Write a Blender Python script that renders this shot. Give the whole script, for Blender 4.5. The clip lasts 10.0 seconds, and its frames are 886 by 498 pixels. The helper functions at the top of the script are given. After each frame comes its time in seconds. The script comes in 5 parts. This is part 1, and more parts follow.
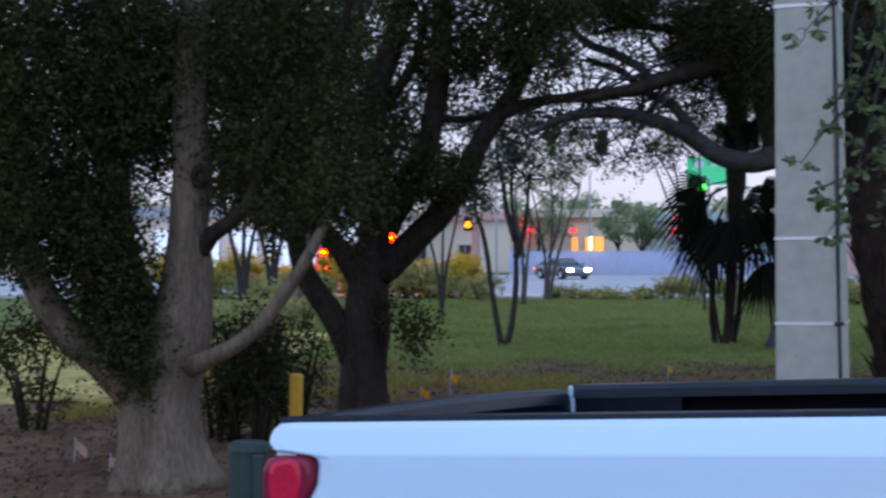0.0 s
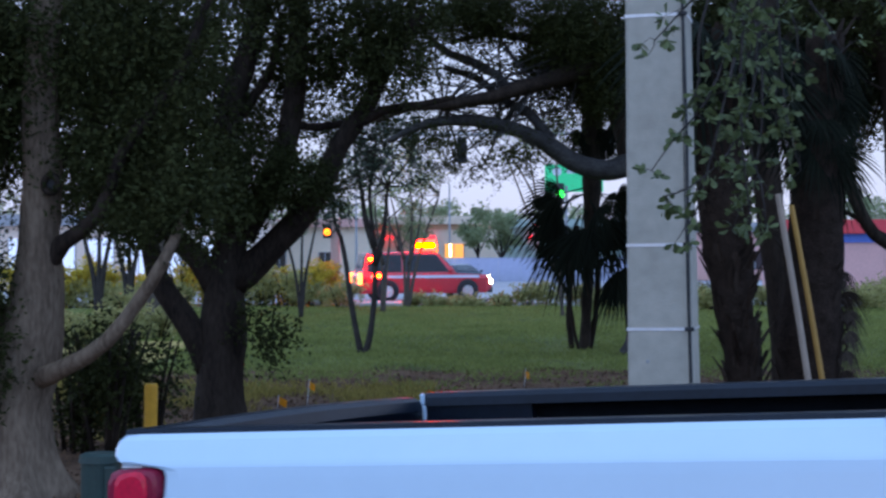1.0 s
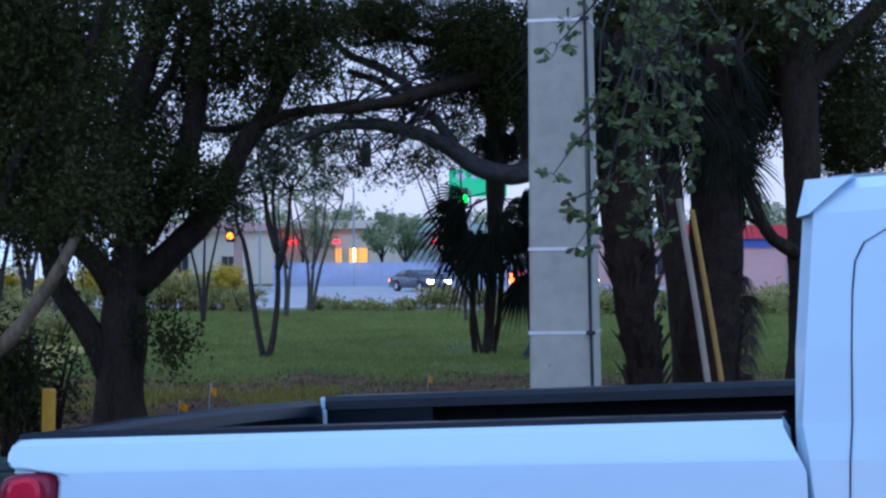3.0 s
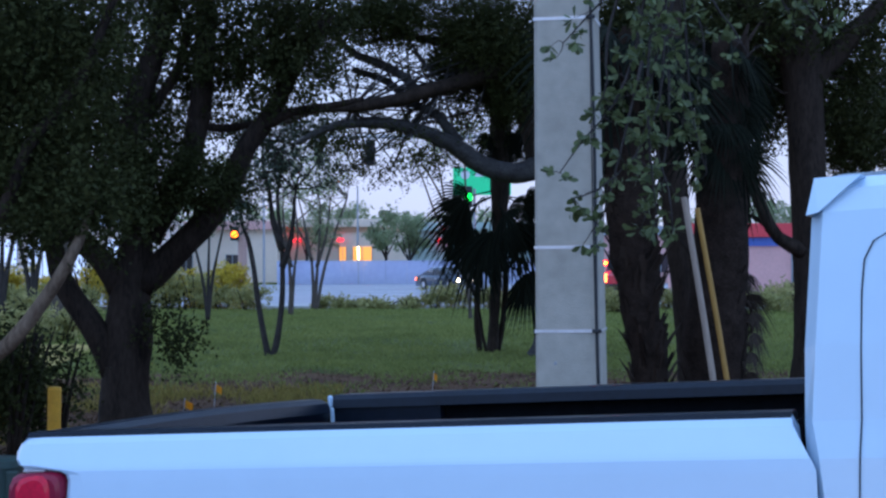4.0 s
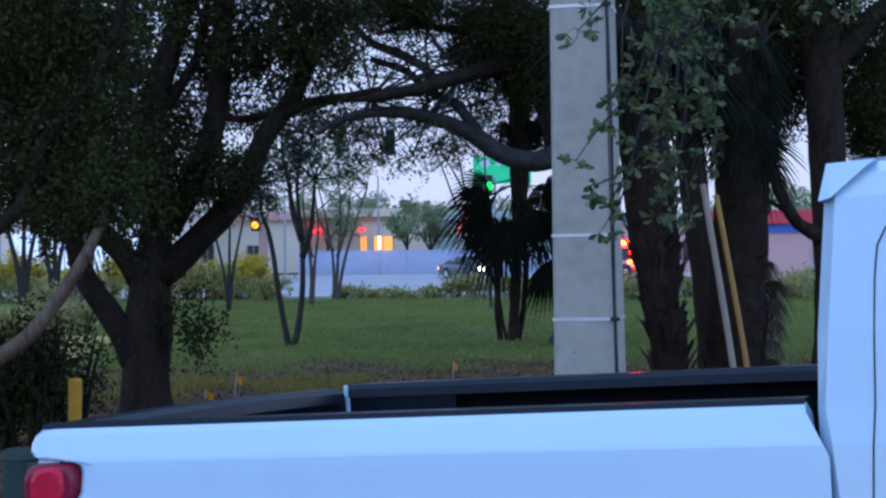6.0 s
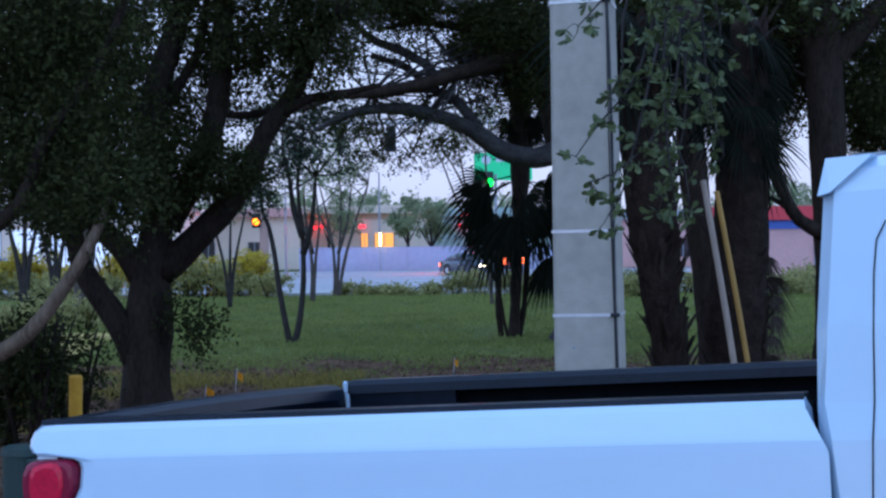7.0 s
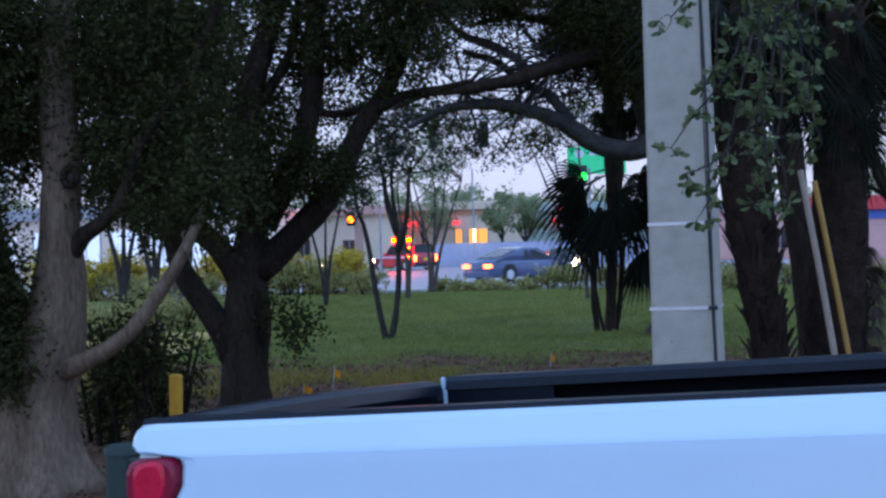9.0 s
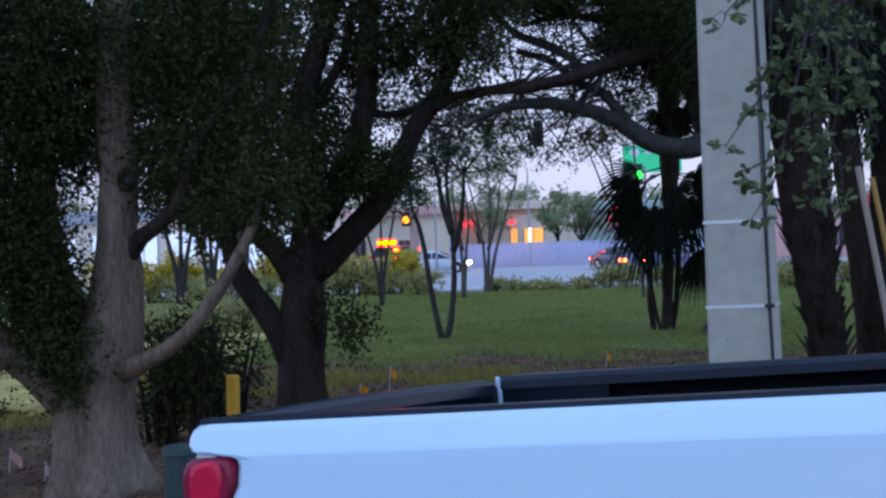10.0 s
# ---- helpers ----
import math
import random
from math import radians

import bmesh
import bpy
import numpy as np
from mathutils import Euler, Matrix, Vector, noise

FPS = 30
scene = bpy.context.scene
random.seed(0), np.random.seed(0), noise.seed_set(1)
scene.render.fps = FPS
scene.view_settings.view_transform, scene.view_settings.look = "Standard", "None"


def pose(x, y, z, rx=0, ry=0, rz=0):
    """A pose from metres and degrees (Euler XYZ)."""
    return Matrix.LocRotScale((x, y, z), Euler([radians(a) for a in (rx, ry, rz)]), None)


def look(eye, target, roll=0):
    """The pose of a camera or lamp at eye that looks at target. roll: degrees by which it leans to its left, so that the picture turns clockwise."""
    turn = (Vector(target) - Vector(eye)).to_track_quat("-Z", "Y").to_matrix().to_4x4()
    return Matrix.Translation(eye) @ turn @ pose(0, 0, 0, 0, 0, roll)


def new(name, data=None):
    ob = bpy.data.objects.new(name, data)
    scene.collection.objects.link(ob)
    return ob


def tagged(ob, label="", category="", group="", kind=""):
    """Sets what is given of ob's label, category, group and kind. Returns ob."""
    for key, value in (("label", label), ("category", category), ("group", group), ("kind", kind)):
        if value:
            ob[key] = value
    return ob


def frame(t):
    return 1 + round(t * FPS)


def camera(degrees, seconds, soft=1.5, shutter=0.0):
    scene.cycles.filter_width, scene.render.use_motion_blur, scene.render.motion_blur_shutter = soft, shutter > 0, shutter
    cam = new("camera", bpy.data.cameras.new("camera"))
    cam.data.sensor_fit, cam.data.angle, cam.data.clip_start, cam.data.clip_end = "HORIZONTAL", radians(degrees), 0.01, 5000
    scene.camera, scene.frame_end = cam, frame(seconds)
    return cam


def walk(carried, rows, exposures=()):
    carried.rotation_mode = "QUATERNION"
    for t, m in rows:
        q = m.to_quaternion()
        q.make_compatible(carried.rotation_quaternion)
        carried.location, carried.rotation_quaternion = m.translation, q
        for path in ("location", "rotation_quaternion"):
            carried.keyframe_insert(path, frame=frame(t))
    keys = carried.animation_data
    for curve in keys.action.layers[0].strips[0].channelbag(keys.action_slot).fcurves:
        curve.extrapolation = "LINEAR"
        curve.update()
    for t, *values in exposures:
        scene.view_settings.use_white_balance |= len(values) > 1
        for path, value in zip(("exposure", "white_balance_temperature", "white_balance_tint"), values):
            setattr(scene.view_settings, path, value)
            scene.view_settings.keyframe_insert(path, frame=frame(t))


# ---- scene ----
# ---- camera and its path ----
cam = camera(30.0, 10.0, soft=2.5, shutter=0.4)
PATH = [
    (0, (-0.034, -0.058, 1.803), (-0.301, 1.924, 1.801), -0.1),
    (0.5, (-0.016, -0.059, 1.805), (-0.185, 1.934, 1.806), -0.2),
    (1, (-0.002, -0.048, 1.807), (-0.101, 1.949, 1.813), -0.3),
    (1.5, (0.009, -0.029, 1.804), (-0.033, 1.97, 1.814), -0.4),
    (2, (0.015, -0.024, 1.802), (0.011, 1.976, 1.813), -0.3),
    (2.5, (0.014, -0.023, 1.801), (0.031, 1.977, 1.812), -0.2),
    (4, (-0.004, -0.025, 1.801), (0.008, 1.975, 1.81), -0.2),
    (4.5, (0.003, -0.024, 1.8), (0.002, 1.976, 1.806), -0.4),
    (5, (0.01, -0.024, 1.8), (0.0, 1.976, 1.803), -0.5),
    (5.5, (0.015, -0.021, 1.801), (0.002, 1.979, 1.8), -0.6),
    (7, (0.025, -0.011, 1.797), (0.01, 1.989, 1.789), -0.7),
    (7.5, (0.025, -0.01, 1.797), (-0.002, 1.99, 1.787), -0.9),
    (8, (0.026, -0.011, 1.798), (-0.023, 1.988, 1.788), -1.2),
    (8.5, (0.024, -0.007, 1.797), (-0.064, 1.991, 1.788), -1.4),
    (9, (0.02, 0.001, 1.796), (-0.109, 1.997, 1.785), -1.6),
    (9.5, (0.019, 0.001, 1.797), (-0.146, 1.994, 1.786), -1.8),
    (10, (0.027, -0.005, 1.795), (-0.169, 1.985, 1.786), -2.0),
]
walk(cam, [(t, look(eye, target, roll)) for t, eye, target, roll in PATH], [(0.0, 1.16, 7900, 13), (0.7, 1.1, 7300, 12), (1.4, 1.08, 6750, 10), (2.2, 1.08, 6500, 10), (7.0, 1.06, 6500, 10), (8.5, 1.06, 6700, 11), (10.0, 1.06, 7000, 13)])

# ---- world and sun: overcast dusk ----
world = bpy.data.worlds.new("dusk_sky")
scene.world = world
world.use_nodes = True
wn, wl = world.node_tree.nodes, world.node_tree.links
sky = wn.new("ShaderNodeTexSky")
sky.sky_type = "NISHITA"
sky.sun_disc = False
sky.sun_elevation = radians(4.0)
sky.sun_rotation = radians(200.0)
sky.air_density, sky.dust_density, sky.ozone_density = 1.0, 1.2, 3.0
cloud = wn.new("ShaderNodeTexNoise")
cloud.inputs["Scale"].default_value = 3.0
cloud.inputs["Detail"].default_value = 5.0
cloud_ramp = wn.new("ShaderNodeMapRange")
cloud_ramp.inputs["From Min"].default_value = 0.3
cloud_ramp.inputs["From Max"].default_value = 0.75
cloud_ramp.inputs["To Min"].default_value = 0.78
cloud_ramp.inputs["To Max"].default_value = 0.97
wmix = wn.new("ShaderNodeMix")
wmix.data_type = "RGBA"
wmix.inputs[7].default_value = (4.6, 5.1, 7.4, 1.0)
coord = wn.new("ShaderNodeTexCoord")
wl.new(coord.outputs["Generated"], cloud.inputs["Vector"])
wl.new(cloud.outputs["Fac"], cloud_ramp.inputs["Value"])
height = wn.new("ShaderNodeSeparateXYZ")
fade = wn.new("ShaderNodeMapRange")
fade.inputs["From Min"].default_value = 0.02
fade.inputs["From Max"].default_value = 0.55
fade.inputs["To Min"].default_value = 1.0
fade.inputs["To Max"].default_value = 0.0
tint = wn.new("ShaderNodeMix")
tint.data_type = "RGBA"
tint.inputs[6].default_value = (2.15, 3.68, 7.0, 1.0)
tint.inputs[7].default_value = (2.8, 3.2, 4.75, 1.0)
wl.new(coord.outputs["Generated"], height.inputs[0])
wl.new(height.outputs["Z"], fade.inputs["Value"])
front = wn.new("ShaderNodeMapRange")
front.inputs["From Min"].default_value = -0.3
front.inputs["From Max"].default_value = 0.5
front.inputs["To Min"].default_value = 0.1
both = wn.new("ShaderNodeMath")
both.operation = "MULTIPLY"
wl.new(height.outputs["Y"], front.inputs["Value"])
wl.new(fade.outputs["Result"], both.inputs[0])
wl.new(front.outputs["Result"], both.inputs[1])
wl.new(both.outputs[0], tint.inputs[0])
wl.new(tint.outputs[2], wmix.inputs[7])
wl.new(cloud_ramp.outputs["Result"], wmix.inputs[0])
wl.new(sky.outputs["Color"], wmix.inputs[6])
wl.new(wmix.outputs[2], wn["Background"].inputs["Color"])
wn["Background"].inputs["Strength"].default_value = 0.126
sun = new("sun", bpy.data.lights.new("sun", "SUN"))
sun.data.energy, sun.data.angle, sun.data.color = 0.2, radians(60), (0.55, 0.72, 1.0)
sun.matrix_basis = look((0, 0, 30), (6, 14, 0))


# ---- materials ----
def material(name, color, rough=0.7, metal=0.0, vary=0.25, scale=8.0, bump=0.0, bump_scale=60.0, coat=0.0, second=None, island=0.0, spec=0.5, trans=0.0, stretch=(1, 1, 1)):
    m = bpy.data.materials.new(name)
    m.use_nodes = True
    n, l = m.node_tree.nodes, m.node_tree.links
    b = n["Principled BSDF"]
    b.inputs["Roughness"].default_value = rough
    b.inputs["Metallic"].default_value = metal
    b.inputs["Coat Weight"].default_value = coat
    b.inputs["Coat Roughness"].default_value = 0.08
    b.inputs["Specular IOR Level"].default_value = spec
    tc = n.new("ShaderNodeTexCoord")
    mp = n.new("ShaderNodeMapping")
    mp.inputs["Scale"].default_value = stretch
    l.new(tc.outputs["Object"], mp.inputs["Vector"])
    big, fine = n.new("ShaderNodeTexNoise"), n.new("ShaderNodeTexNoise")
    big.inputs["Scale"].default_value, fine.inputs["Scale"].default_value = scale, scale * 7
    big.inputs["Detail"].default_value = 4
    add = n.new("ShaderNodeMath")
    add.operation = "ADD"
    half = n.new("ShaderNodeMath")
    half.operation = "MULTIPLY"
    half.inputs[1].default_value = 0.5
    for tex in (big, fine):
        l.new(mp.outputs["Vector"], tex.inputs["Vector"])
    l.new(big.outputs["Fac"], add.inputs[0])
    l.new(fine.outputs["Fac"], add.inputs[1])
    l.new(add.outputs[0], half.inputs[0])
    fac = half.outputs[0]
    if island:
        geo = n.new("ShaderNodeNewGeometry")
        mi = n.new("ShaderNodeMix")
        mi.inputs[0].default_value = island
        l.new(fac, mi.inputs[2])
        l.new(geo.outputs["Random Per Island"], mi.inputs[3])
        fac = mi.outputs[0]
    ramp = n.new("ShaderNodeValToRGB")
    c = np.array(color)
    lo, hi = c * (1 - vary), np.array(second) if second else c * (1 + vary)
    ramp.color_ramp.elements[0].color = (*lo, 1)
    ramp.color_ramp.elements[1].color = (*np.minimum(hi, 1), 1)
    ramp.color_ramp.elements[0].position, ramp.color_ramp.elements[1].position = (0.05, 0.95) if island else (0.32, 0.68)
    l.new(fac, ramp.inputs["Fac"])
    l.new(ramp.outputs["Color"], b.inputs["Base Color"])
    if bump:
        bt, bn = n.new("ShaderNodeTexNoise"), n.new("ShaderNodeBump")
        bt.inputs["Scale"].default_value = bump_scale
        bt.inputs["Detail"].default_value = 6
        bn.inputs["Strength"].default_value = bump
        bn.inputs["Distance"].default_value = 0.02
        l.new(mp.outputs["Vector"], bt.inputs["Vector"])
        l.new(bt.outputs["Fac"], bn.inputs["Height"])
        l.new(bn.outputs["Normal"], b.inputs["Normal"])
    if trans:
        tr, mx = n.new("ShaderNodeBsdfTranslucent"), n.new("ShaderNodeMixShader")
        mx.inputs[0].default_value = trans
        l.new(ramp.outputs["Color"], tr.inputs["Color"])
        l.new(b.outputs[0], mx.inputs[1])
        l.new(tr.outputs[0], mx.inputs[2])
        l.new(mx.outputs[0], n["Material Output"].inputs["Surface"])
    return m


def glow(name, color, strength):
    m = bpy.data.materials.new(name)
    m.use_nodes = True
    b = m.node_tree.nodes["Principled BSDF"]
    b.inputs["Base Color"].default_value = (*color, 1)
    b.inputs["Emission Color"].default_value = (*color, 1)
    b.inputs["Emission Strength"].default_value = strength
    b.inputs["Roughness"].default_value = 0.3
    return m


# white paint with the blue dusk light put into its base colour
WHITE = material("sky_tinted_white_paint", (0.53, 0.685, 0.81), rough=0.28, vary=0.02, scale=2.0, coat=0.8)
BLACK_TRIM = material("black_plastic", (0.007, 0.011, 0.019), rough=0.3, vary=0.3, scale=6, bump=0.05, bump_scale=300, spec=0.2)
LINER = material("bed_liner", (0.007, 0.008, 0.010), rough=0.8, vary=0.3, scale=20, bump=0.4, bump_scale=150, spec=0.08)
RUBBER = material("rubber", (0.02, 0.02, 0.02), rough=0.85, vary=0.2)
TAIL_RED = material("red_lens", (0.72, 0.012, 0.05), rough=0.2, vary=0.2, scale=9, coat=0.15, spec=0.25)
TAIL_DARK = material("dark_red_lens", (0.28, 0.012, 0.04), rough=0.2, vary=0.2, scale=9, coat=0.2, spec=0.25)
CHROME = material("chrome", (0.75, 0.76, 0.78), rough=0.18, metal=1.0, vary=0.05)
CLEAR_LENS = material("pale_lens", (0.6, 0.62, 0.65), rough=0.1, vary=0.05, coat=1.0)
GLASS_DARK = material("tinted_glass", (0.02, 0.024, 0.03), rough=0.06, vary=0.1, coat=1.0)
BARK_OAK = material("oak_bark", (0.145, 0.096, 0.066), rough=0.95, vary=0.4, scale=5, bump=0.9, bump_scale=14, second=(0.26, 0.185, 0.13), stretch=(1, 1, 0.3), spec=0.1)
# own bark of the dark oaks; on paler oaks, shade put into limb colour
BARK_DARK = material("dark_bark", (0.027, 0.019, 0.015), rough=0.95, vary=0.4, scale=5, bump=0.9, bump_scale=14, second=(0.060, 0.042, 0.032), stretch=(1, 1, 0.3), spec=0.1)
BARK_LIMB = material("grey_limb_bark", (0.042, 0.037, 0.035), rough=0.95, vary=0.35, scale=4, bump=0.6, bump_scale=12, second=(0.09, 0.082, 0.078), spec=0.1)
BARK_CRAPE = material("crape_bark", (0.035, 0.028, 0.025), rough=0.9, vary=0.3, scale=4, second=(0.07, 0.058, 0.052), spec=0.2)
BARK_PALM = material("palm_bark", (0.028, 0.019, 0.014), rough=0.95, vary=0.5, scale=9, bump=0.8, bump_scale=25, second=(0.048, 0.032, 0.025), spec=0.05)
BARK_GREY = material("grey_stem_bark", (0.085, 0.066, 0.055), rough=0.9, vary=0.3, scale=4, second=(0.15, 0.12, 0.10), spec=0.1)
# crown shade is put into this dark leaf colour; LEAF_NEAR stays lighter
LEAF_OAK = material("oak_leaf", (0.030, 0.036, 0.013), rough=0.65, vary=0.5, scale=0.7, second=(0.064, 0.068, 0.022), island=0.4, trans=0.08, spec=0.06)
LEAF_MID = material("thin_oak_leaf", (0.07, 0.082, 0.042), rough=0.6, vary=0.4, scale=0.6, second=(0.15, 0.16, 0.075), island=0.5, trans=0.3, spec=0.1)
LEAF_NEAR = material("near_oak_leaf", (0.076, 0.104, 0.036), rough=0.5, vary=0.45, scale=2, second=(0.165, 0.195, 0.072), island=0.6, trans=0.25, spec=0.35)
LEAF_CRAPE = material("crape_leaf", (0.045, 0.068, 0.045), rough=0.55, vary=0.4, scale=2, second=(0.085, 0.11, 0.075), island=0.6, trans=0.2, spec=0.25)
# shade under the canopy is put into this near-black frond colour
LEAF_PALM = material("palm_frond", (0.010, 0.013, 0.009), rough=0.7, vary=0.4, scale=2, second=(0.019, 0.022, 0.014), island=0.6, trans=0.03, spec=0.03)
FROND_DRY = material("dry_frond", (0.024, 0.017, 0.013), rough=0.9, vary=0.4, scale=3, second=(0.075, 0.052, 0.04), island=0.6, spec=0.1)
# open-sky light by the road is put into this bright leaf colour
LEAF_HEDGE = material("hedge_leaf", (0.30, 0.30, 0.095), rough=0.6, vary=0.5, scale=0.7, second=(0.60, 0.54, 0.22), island=0.55, trans=0.45, spec=0.25)
LEAF_YELLOW = material("yellow_hedge_leaf", (0.55, 0.40, 0.05), rough=0.6, vary=0.4, scale=0.7, second=(0.85, 0.66, 0.10), island=0.6, trans=0.45, spec=0.2)
# distance haze is put into this pale leaf colour
LEAF_FAR_HAZED = material("hazed_far_leaf", (0.20, 0.26, 0.13), rough=0.7, vary=0.35, scale=0.5, second=(0.42, 0.46, 0.25), island=0.5, trans=0.4, spec=0.2)
GRASS = material("grass_blades", (0.115, 0.158, 0.044), rough=0.75, vary=0.45, scale=0.5, second=(0.39, 0.41, 0.125), island=0.22, trans=0.35, spec=0.05)
CONCRETE = material("pole_concrete", (0.41, 0.365, 0.30), rough=0.9, vary=0.1, scale=1.6, bump=0.25, bump_scale=120, second=(0.50, 0.445, 0.37), spec=0.2)
STRAP = material("steel_strap", (0.62, 0.63, 0.65), rough=0.4, metal=0.6, vary=0.1)
CABLE = material("black_cable", (0.02, 0.02, 0.022), rough=0.6, vary=0.2)
YELLOW = material("yellow_paint", (0.74, 0.35, 0.022), rough=0.55, vary=0.15, scale=10, bump=0.1)
FLAG_MAT = material("marker_flag_film", (0.80, 0.38, 0.02), rough=0.5, vary=0.2, trans=0.3)
FLAG_PINK = material("faded_flag_film", (0.75, 0.48, 0.42), rough=0.6, vary=0.2, trans=0.2)
GREEN_BOX = material("green_utility_plastic", (0.015, 0.037, 0.031), rough=0.55, vary=0.25, scale=8)
WOOD_PALE = material("pale_timber", (0.34, 0.255, 0.195), rough=0.8, vary=0.2, scale=6, bump=0.2, stretch=(1, 1, 0.1))
WOOD_YELLOW = material("yellow_timber", (0.36, 0.185, 0.035), rough=0.7, vary=0.2, scale=6, stretch=(1, 1, 0.1))
RED_PAINT = material("red_vehicle_paint", (0.50, 0.02, 0.035), rough=0.25, vary=0.05, coat=1.0)
BLUE_PAINT = material("blue_car_paint", (0.06, 0.085, 0.18), rough=0.25, vary=0.05, coat=1.0)
DARK_PAINT = material("dark_car_paint", (0.035, 0.05, 0.075), rough=0.25, vary=0.05, coat=1.0)
SILVER_PAINT = material("silver_car_paint", (0.55, 0.58, 0.62), rough=0.28, vary=0.05, coat=1.0)
PLATE_YELLOW = material("yellow_plate", (0.75, 0.6, 0.08), rough=0.4, vary=0.1)
BLUE_WALL = material("blue_barrier_paint", (0.44, 0.47, 0.66), rough=0.8, vary=0.08, scale=0.4, second=(0.50, 0.53, 0.70))
PINK_WALL = material("pink_stucco", (0.72, 0.40, 0.36), rough=0.9, vary=0.08, scale=1.0, bump=0.1)
CREAM_WALL = material("cream_stucco", (0.84, 0.66, 0.53), rough=0.9, vary=0.08, scale=1.0)
TEAL_WALL = material("pale_teal_stucco", (0.40, 0.50, 0.47), rough=0.9, vary=0.08, scale=1.0)
TAN_TRIM = material("tan_stucco", (0.66, 0.42, 0.28), rough=0.9, vary=0.1, scale=1.0)
RED_TRIM = material("red_fascia", (0.66, 0.05, 0.06), rough=0.5, vary=0.08)
BLUE_TRIM = material("blue_fascia", (0.08, 0.16, 0.50), rough=0.5, vary=0.08)
STEEL = material("galvanised_steel", (0.34, 0.35, 0.37), rough=0.5, metal=0.4, vary=0.15, scale=3)
RUST_POLE = material("reddish_pole_paint", (0.50, 0.31, 0.26), rough=0.7, vary=0.15, scale=3)
SIGN_GREEN = glow("green_sign_face", (0.01, 0.40, 0.19), 0.34)
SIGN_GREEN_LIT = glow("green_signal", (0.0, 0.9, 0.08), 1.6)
RED_GLOW = glow("red_neon", (1.0, 0.03, 0.05), 1.3)
AMBER_GLOW = glow("amber_lamp", (1.0, 0.17, 0.01), 3.6)
WARM_GLOW = glow("warm_interior", (1.0, 0.42, 0.085), 0.46)
WARM_LAMP = glow("warm_lamp", (1.0, 0.82, 0.4), 6.0)
PALE_WINDOW = glow("pale_window", (0.72, 0.82, 1.0), 0.25)
HEAD_GLOW = glow("headlamp_glow", (1.0, 0.80, 0.52), 14.0)
REAR_GLOW = glow("rear_lamp_glow", (1.0, 0.13, 0.03), 7.0)
FLASH_RED = glow("red_beacon_glow", (1.0, 0.008, 0.006), 30.0)
FLASH_ORANGE = glow("amber_beacon_glow", (1.0, 0.012, 0.0004), 600.0)
FLASH_REAR = glow("rear_beacon_glow", (1.0, 0.06, 0.002), 70.0)


# ---- mesh helpers ----
def mesh_object(name, verts, faces, mat, parent=None, label="", smooth=False):
    me = bpy.data.meshes.new(name)
    me.from_pydata([tuple(v) for v in verts], [], [tuple(f) for f in faces])
    me.materials.append(mat)
    if smooth:
        me.polygons.foreach_set("use_smooth", [True] * len(me.polygons))
    me.update()
    ob = new(name, me)
    ob.parent = parent
    if label:
        ob["label"] = label
    return ob


def part(name, bm, mat, parent=None, label="", smooth=False):
    bmesh.ops.recalc_face_normals(bm, faces=bm.faces)
    me = bpy.data.meshes.new(name)
    bm.to_mesh(me)
    bm.free()
    me.materials.append(mat)
    if smooth:
        me.polygons.foreach_set("use_smooth", [True] * len(me.polygons))
    ob = new(name, me)
    ob.parent = parent
    if label:
        ob["label"] = label
    if name in ("branchwork", "leaf_base_cover"):
        ob["kind"] = "stuff"
    return ob


def box(x0, x1, y0, y1, z0, z1, bevel=0.0, segs=2, bm=None):
    bm = bm or bmesh.new()
    m = Matrix.Translation(((x0 + x1) / 2, (y0 + y1) / 2, (z0 + z1) / 2)) @ Matrix.Diagonal((x1 - x0, y1 - y0, z1 - z0, 1))
    made = bmesh.ops.create_cube(bm, size=1, matrix=m)["verts"]
    if bevel:
        edges = list({e for v in made for e in v.link_edges})
        bmesh.ops.bevel(bm, geom=edges, offset=bevel, segments=segs, affect="EDGES", profile=0.5)
    return bm


def rod(p0, p1, r0, r1=None, segs=12, bm=None, caps=True):
    bm = bm or bmesh.new()
    p0, p1 = Vector(p0), Vector(p1)
    d = p1 - p0
    m = Matrix.Translation((p0 + p1) / 2) @ d.to_track_quat("Z", "Y").to_matrix().to_4x4()
    bmesh.ops.create_cone(bm, cap_ends=caps, segments=segs, radius1=r0, radius2=r0 if r1 is None else r1, depth=d.length, matrix=m)
    return bm


def prism(profile, x0, x1, bm=None):
    """A closed profile of (y, z) drawn out along x."""
    bm = bm or bmesh.new()
    a = [bm.verts.new((x0, y, z)) for y, z in profile]
    b = [bm.verts.new((x1, y, z)) for y, z in profile]
    n = len(profile)
    bm.faces.new(a)
    bm.faces.new(b[::-1])
    for i in range(n):
        bm.faces.new((a[i], b[i], b[(i + 1) % n], a[(i + 1) % n]))
    return bm


def loft(rings, bm=None, caps=True):
    bm = bm or bmesh.new()
    rows = [[bm.verts.new(p) for p in ring] for ring in rings]
    n = len(rows[0])
    for a, b in zip(rows, rows[1:]):
        for i in range(n):
            bm.faces.new((a[i], a[(i + 1) % n], b[(i + 1) % n], b[i]))
    if caps:
        bm.faces.new(rows[0][::-1])
        bm.faces.new(rows[-1])
    return bm


def smooth_path(points, radii, step=0.18):
    """Catmull-Rom through the points, with radii."""
    p = [np.array(q, float) for q in points]
    p = [2 * p[0] - p[1], *p, 2 * p[-1] - p[-2]]
    r = list(radii)
    out, rr = [], []
    for i in range(1, len(p) - 2):
        n = max(2, int(np.linalg.norm(p[i + 1] - p[i]) / step))
        for k in range(n):
            u = k / n
            a, b, c, d = p[i - 1 : i + 3]
